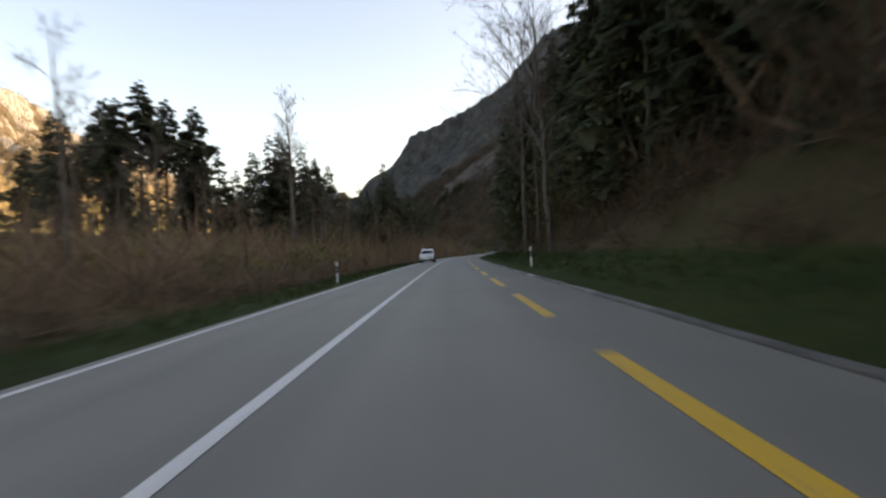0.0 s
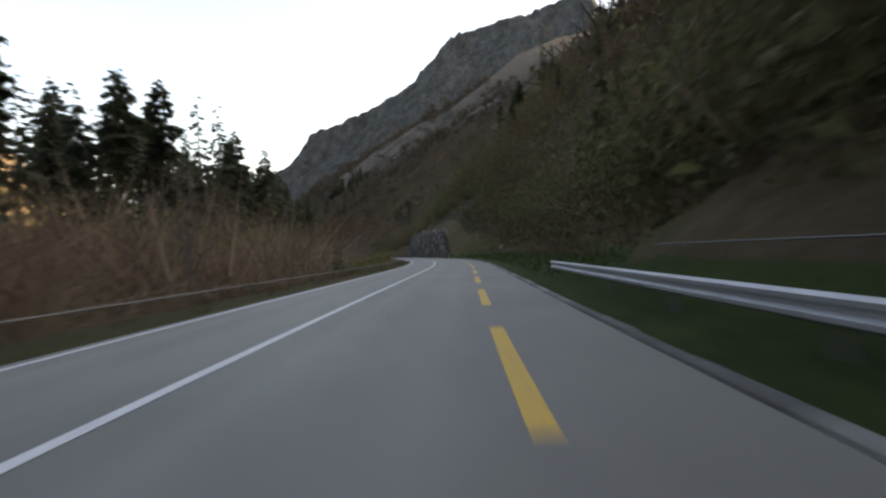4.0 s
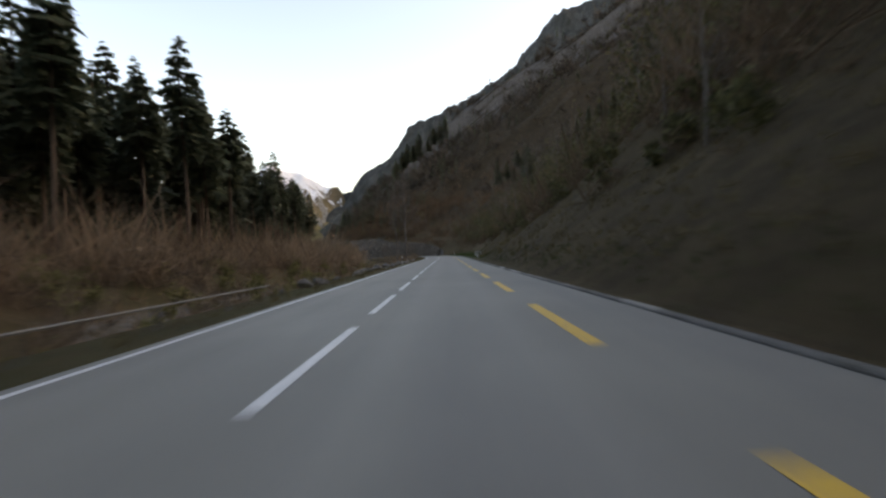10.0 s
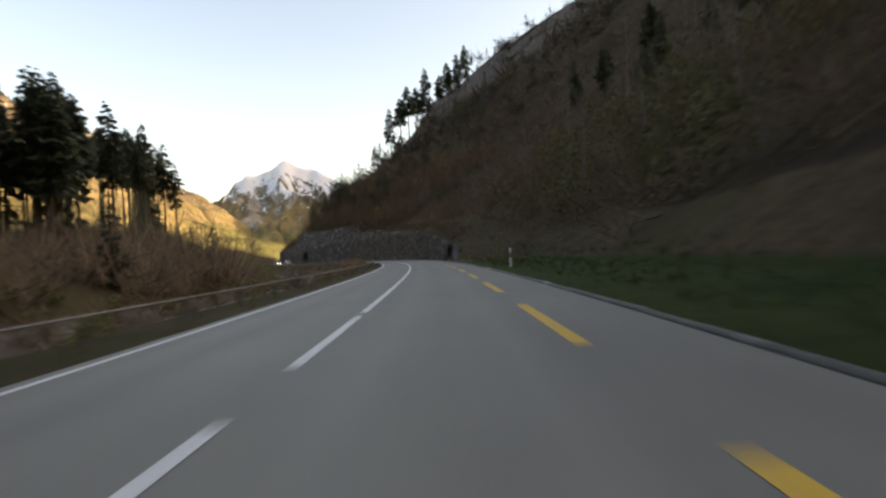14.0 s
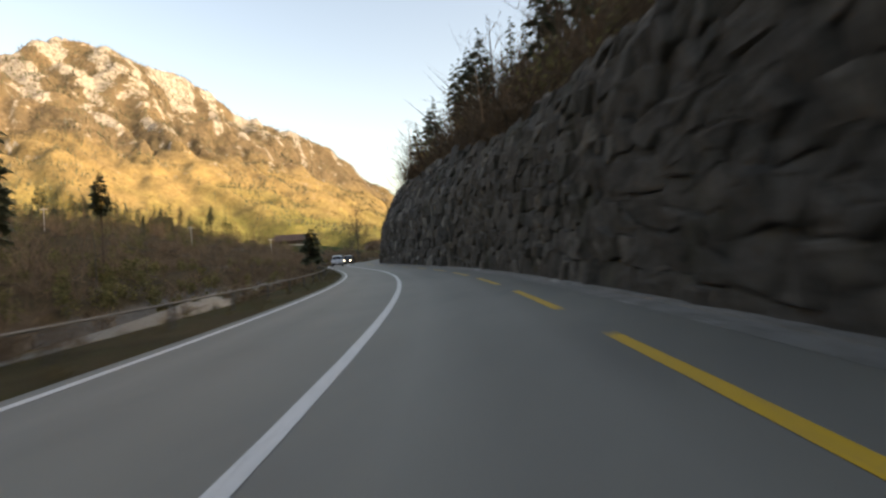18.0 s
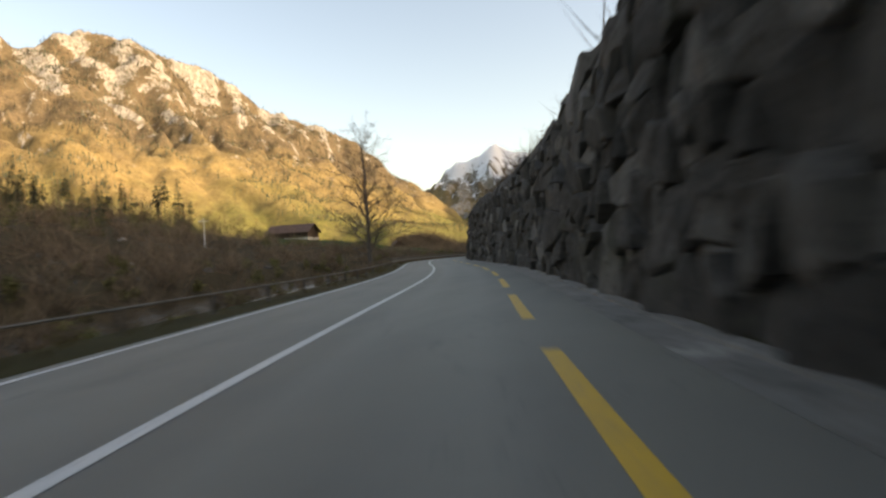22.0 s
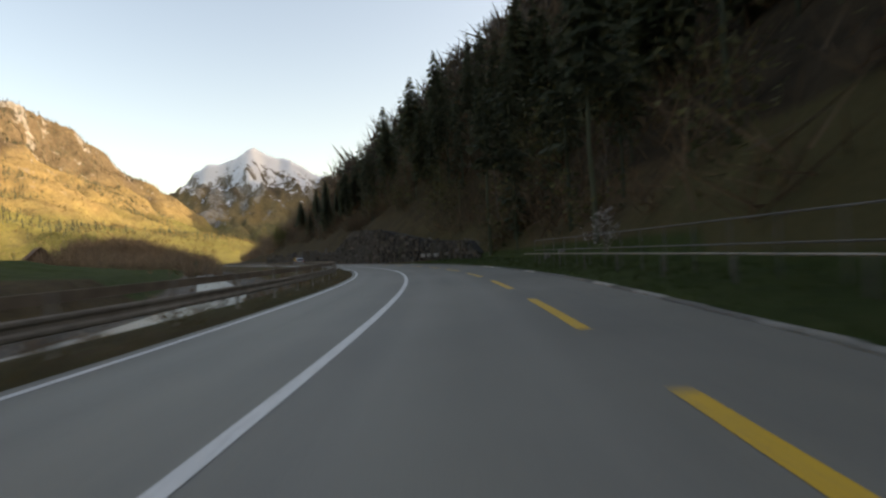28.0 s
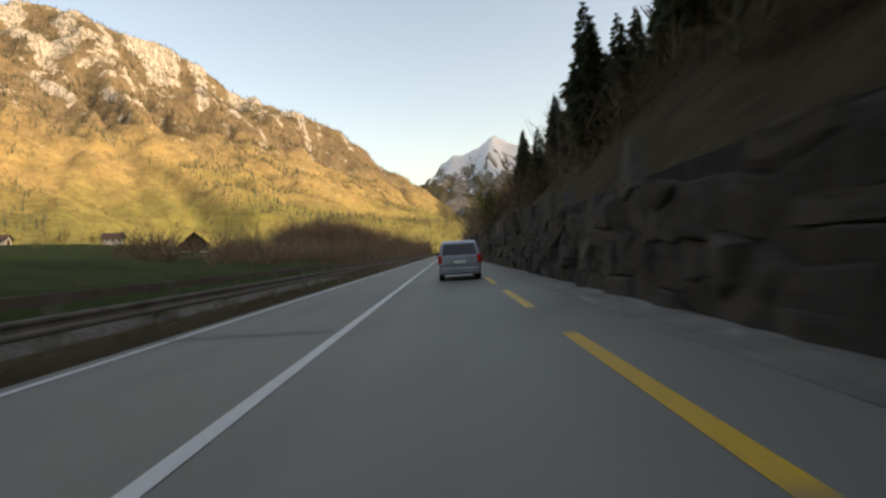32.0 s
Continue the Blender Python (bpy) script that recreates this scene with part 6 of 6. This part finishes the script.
# ---- vehicles ----
def vehicle(name, label, s, d, turn, profile, length, width, belt, roof, mat, front_glass, side_glass, rear_glass):
    """profile: points of the side view, from the tail's foot round over the roof to the nose's foot, x forwards."""
    q = at(s, d)
    e = empty(name, (q[0], q[1], .01), heading(s) + turn + 90)
    tagged(e, label, "car", "vehicles on the road")
    n = len(profile)
    rows = []
    for y, k, lift in ((-.5, .955, .03), (-.485, .985, .01), (-.40, 1, 0), (.40, 1, 0), (.485, .985, .01), (.5, .955, .03)):
        row = []
        for x, z in profile:
            tuck = 0.20 * max(0, (z - belt) / (roof - belt)) if z > belt else 0.0
            row.append((x * k, y * width * (1 - tuck * (abs(y) > .3)), z + lift * (1 if z < .5 else -1)))
        rows.append(row)
    v = [p for r_ in rows for p in r_]
    f = [(r_ * n + i, r_ * n + (i + 1) % n, (r_ + 1) * n + (i + 1) % n, (r_ + 1) * n + i) for r_ in range(5) for i in range(n)]
    f += [tuple(range(n)), tuple(5 * n + i for i in range(n - 1, -1, -1))]
    body = mesh_ob("body", v, f, mat, e)
    b = body.modifiers.new("edge", 'BEVEL')
    b.width, b.segments, b.limit_method = .03, 2, 'ANGLE'

    def glass(pts, nm):
        c = np.mean(pts, 0)
        t = [tuple(p) for p in pts]
        nrm = np.cross(np.array(pts[1]) - pts[0], np.array(pts[2]) - pts[0])
        nrm /= np.linalg.norm(nrm)
        if np.dot(nrm, c - np.array([0, 0, belt * .8])) < 0:
            nrm = -nrm
        o = [tuple(np.array(p) + nrm * .022) for p in t]
        i_ = [tuple(np.array(p) - nrm * .02) for p in t]
        m = len(t)
        mesh_ob(nm, o + i_, [tuple(range(m)), tuple(range(2 * m - 1, m - 1, -1))] + [(k, (k + 1) % m, m + (k + 1) % m, m + k) for k in range(m)], M_GLASS, e)

    def wy(z, y):
        tuck = 0.20 * max(0, (z - belt) / (roof - belt))
        return y * width * (1 - tuck)
    for sy in (-.5, .5):
        for pane in side_glass:
            glass([(x, wy(z, sy), z) for x, z in pane], "side_window")
    for pane, nm in ((front_glass, "windscreen"), (rear_glass, "rear_window")):
        (x0, z0), (x1, z1) = pane
        glass([(x0, wy(z0, -.43), z0), (x0, wy(z0, .43), z0), (x1, wy(z1, .42), z1), (x1, wy(z1, -.42), z1)], nm)
    for wx in (-length * .30, length * .31):
        for sy in (-1, 1):
            y0 = sy * (width / 2 - .10)
            tv, tf = tube([(wx, y0 - .11, .32), (wx, y0 - .09, .32), (wx, y0 + .09, .32), (wx, y0 + .11, .32)], [.29, .325, .325, .29], 20)
            w = mesh_ob("wheel", tv, tf, M_TYRE, e)
            rv, rf = tube([(wx, y0 + sy * .085, .32), (wx, y0 + sy * .118, .32)], [.215, .20], 14)
            mesh_ob("rim", rv, rf, M_RIM, w)
    for sy in (-1, 1):
        bm = bmesh.new()
        box(bm, (-length / 2 - .012, sy * width * .46 - .09, .72), (-length / 2 + .16, sy * width * .46 + .09, 1.08), .03)
        part("tail_lamp", bm, M_TAIL, e, "red tail lamp")
        bm = bmesh.new()
        box(bm, (2.08, sy * width * .36 - .17, .62), (2.345, sy * width * .36 + .17, .80), .04)
        part("headlamp", bm, M_LAMP, e, "clear headlamp")
        bm = bmesh.new()
        box(bm, (length * .17, sy * width * .53 - .10, belt + .02), (length * .17 + .16, sy * width * .53 + .10, belt + .17), .04)
        part("mirror", bm, M_BLACK, e)
    for sx, z0, z1, nm, hw in ((-1, .28, .56, "rear_bumper", .46), (1, .22, .50, "front_bumper", .44)):
        bm = bmesh.new()
        box(bm, (sx * length / 2 - .14, -width * hw, z0), (sx * length / 2 + .06, width * hw, z1), .05)
        part(nm, bm, mat if nm == "rear_bumper" else M_BLACK, e)
    for sx in (-1, 1):
        bm = bmesh.new()
        box(bm, (sx * (length / 2 + .05) - .03, -.26, .42 if sx > 0 else .74), (sx * (length / 2 + .05) + .03, .26, .53 if sx > 0 else .85), .01)
        part("number_plate", bm, M_PLASTIC, e, "blank pale plate")
    return e


# Dark grey that stands for the shadow on the SUV's lower body.
M_SILL_SHADE = simple("grey_cladding", (0.05, 0.052, 0.055), 0.55, 0, 0.2, 4.0, 0.1)
M_VAN = car_paint("silver_paint", (0.44, 0.45, 0.46))
M_SILVER, M_PALE, M_NIGHT = car_paint("silver_blue_paint", (0.26, 0.28, 0.32)), car_paint("white_paint", (0.72, 0.72, 0.71), .05), car_paint("dark_paint", (0.025, 0.03, 0.035), .3)
mpv = [(-2.3, .35), (-2.34, .72), (-2.32, 1.02), (-2.02, 1.62), (-1.7, 1.72), (-.2, 1.76), (.55, 1.66), (1.35, 1.08), (2.1, .92), (2.32, .66), (2.3, .3), (1.9, .24), (-1.9, .24)]
mpv_g = dict(front_glass=((.62, 1.60), (1.28, 1.12)), side_glass=[[(-1.95, 1.1), (-1.02, 1.1), (-1.05, 1.58), (-1.8, 1.56)], [(-.92, 1.1), (.05, 1.08), (.0, 1.62), (-.95, 1.59)], [(.15, 1.08), (1.12, 1.08), (.52, 1.56), (.1, 1.6)]], rear_glass=((-2.06, 1.56), (-2.29, 1.10)))
vehicle("minivan", "silver-blue minivan driving on the road ahead", 1054 + 28, .62, 0, mpv, 4.64, 1.82, 1.05, 1.74, M_SILVER, **mpv_g)
suv = [(-2.3, .42), (-2.34, .8), (-2.3, 1.08), (-2.1, 1.66), (-1.8, 1.76), (-.2, 1.80), (.45, 1.70), (1.05, 1.16), (2.1, 1.05), (2.32, .75), (2.3, .36), (1.9, .3), (-1.9, .3)]
suv_g = dict(front_glass=((.52, 1.64), (1.0, 1.2)), side_glass=[[(-2.0, 1.16), (-1.15, 1.16), (-1.2, 1.62), (-1.9, 1.6)], [(-1.05, 1.16), (-.1, 1.15), (-.15, 1.66), (-1.08, 1.63)], [(0, 1.15), (.85, 1.15), (.42, 1.6), (-.05, 1.65)]], rear_glass=((-2.12, 1.6), (-2.28, 1.18)))
vehicle("suv", "white sport utility car in the oncoming lane", 72 + 5.3, -3.7, 180, suv, 4.64, 1.9, 1.12, 1.78, M_PALE, **suv_g)
sv_ = bpy.data.objects["suv"]
# added dark strips along both sills paint in the body's lower shade
for sy in (-1, 1):
    bm = bmesh.new()
    box(bm, (-2.28, sy * .945 - .03, .30), (2.25, sy * .945 + .03, .66), .02)
    part("sill_cladding", bm, M_SILL_SHADE, sv_, "dark grey strip standing for shade on the lower body")
vehicle("van", "silver van in the oncoming lane", 737.8, -3.3, 180, mpv, 4.7, 1.88, 1.05, 1.74, M_VAN, **mpv_g)
dark_car = vehicle("car", "dark estate car with lit headlamps in the oncoming lane", 762.5, -3.35, 180, suv, 4.5, 1.8, 1.12, 1.78, M_NIGHT, **suv_g)


glow = Mat("lit_headlamp", 0.2)
glow.color((0.8, 0.8, 0.78))
glow.b.inputs["Emission Color"].default_value = (1.0, 0.97, 0.9, 1)
glow.b.inputs["Emission Strength"].default_value = 3.0
for o in dark_car.children:
    if o.name.startswith("headlamp"):
        o.data.materials[0] = glow.m


# ---- masonry and kerb stones ----
kerb()
stone_wall("wall_1", "dry wall of large dark grey stones beside the road", 263, 306, (1.15, .85), (263, 306, 9), 3, 1.0, .12)
stone_wall("wall_2", "dry wall of large dark grey stones beside the road", 306, 352, (1.15, .85), (306, 352, 9), 4, 1.0, .12)
stone_wall("wall_3", "wall of dark rough stones below the brown slope", 589, 690, (.95, .78), (600, 660, 20), 5, 1.1, .2, mats=(M_STRATA, M_STRATA_J))
stone_wall("wall_4", "high wall of huge dark rough stones beside the road", 690, 790, (1.15, .95), (700, 790, 6), 6, 1.0, .25)
stone_wall("wall_5", "high wall of huge dark rough stones beside the road", 790, 921, (1.2, 1.0), (800, 921, 6), 8, 1.0, .25)
stone_wall("wall_7", "low wall of dark rough stones below the brown slope", 1062, 1180, (1.1, .75), (1062, 1130, 6), 9, 1.0, .15, mats=(M_BEDS, M_BEDS_J))
w6 = stone_wall("wall_6", "layered dark stone wall below the brown slope", 1000, 1062, (.95, .42), (1000, 1060, 9), 7, 1.0, mats=(M_BEDS, M_BEDS_J), beds=True)
for s, ln in ((1011.0, .9), (1013.25, .6), (1015.0, .75)):
    vg, wl, _ = right_profile(s)
    q = at(s, KERB_D + .3 + float(vg) - .02 + float(widen(s)))
    bm = bmesh.new()
    box(bm, (-ln / 2, -.32, 0), (ln / 2, .25, .46), .04)
    o = part("pale_block", bm, M_CONCRETE, w6, "pale concrete block set in the wall")
    o.matrix_world = pose(q[0], q[1], .75, 0, 0, heading(s) + 90)
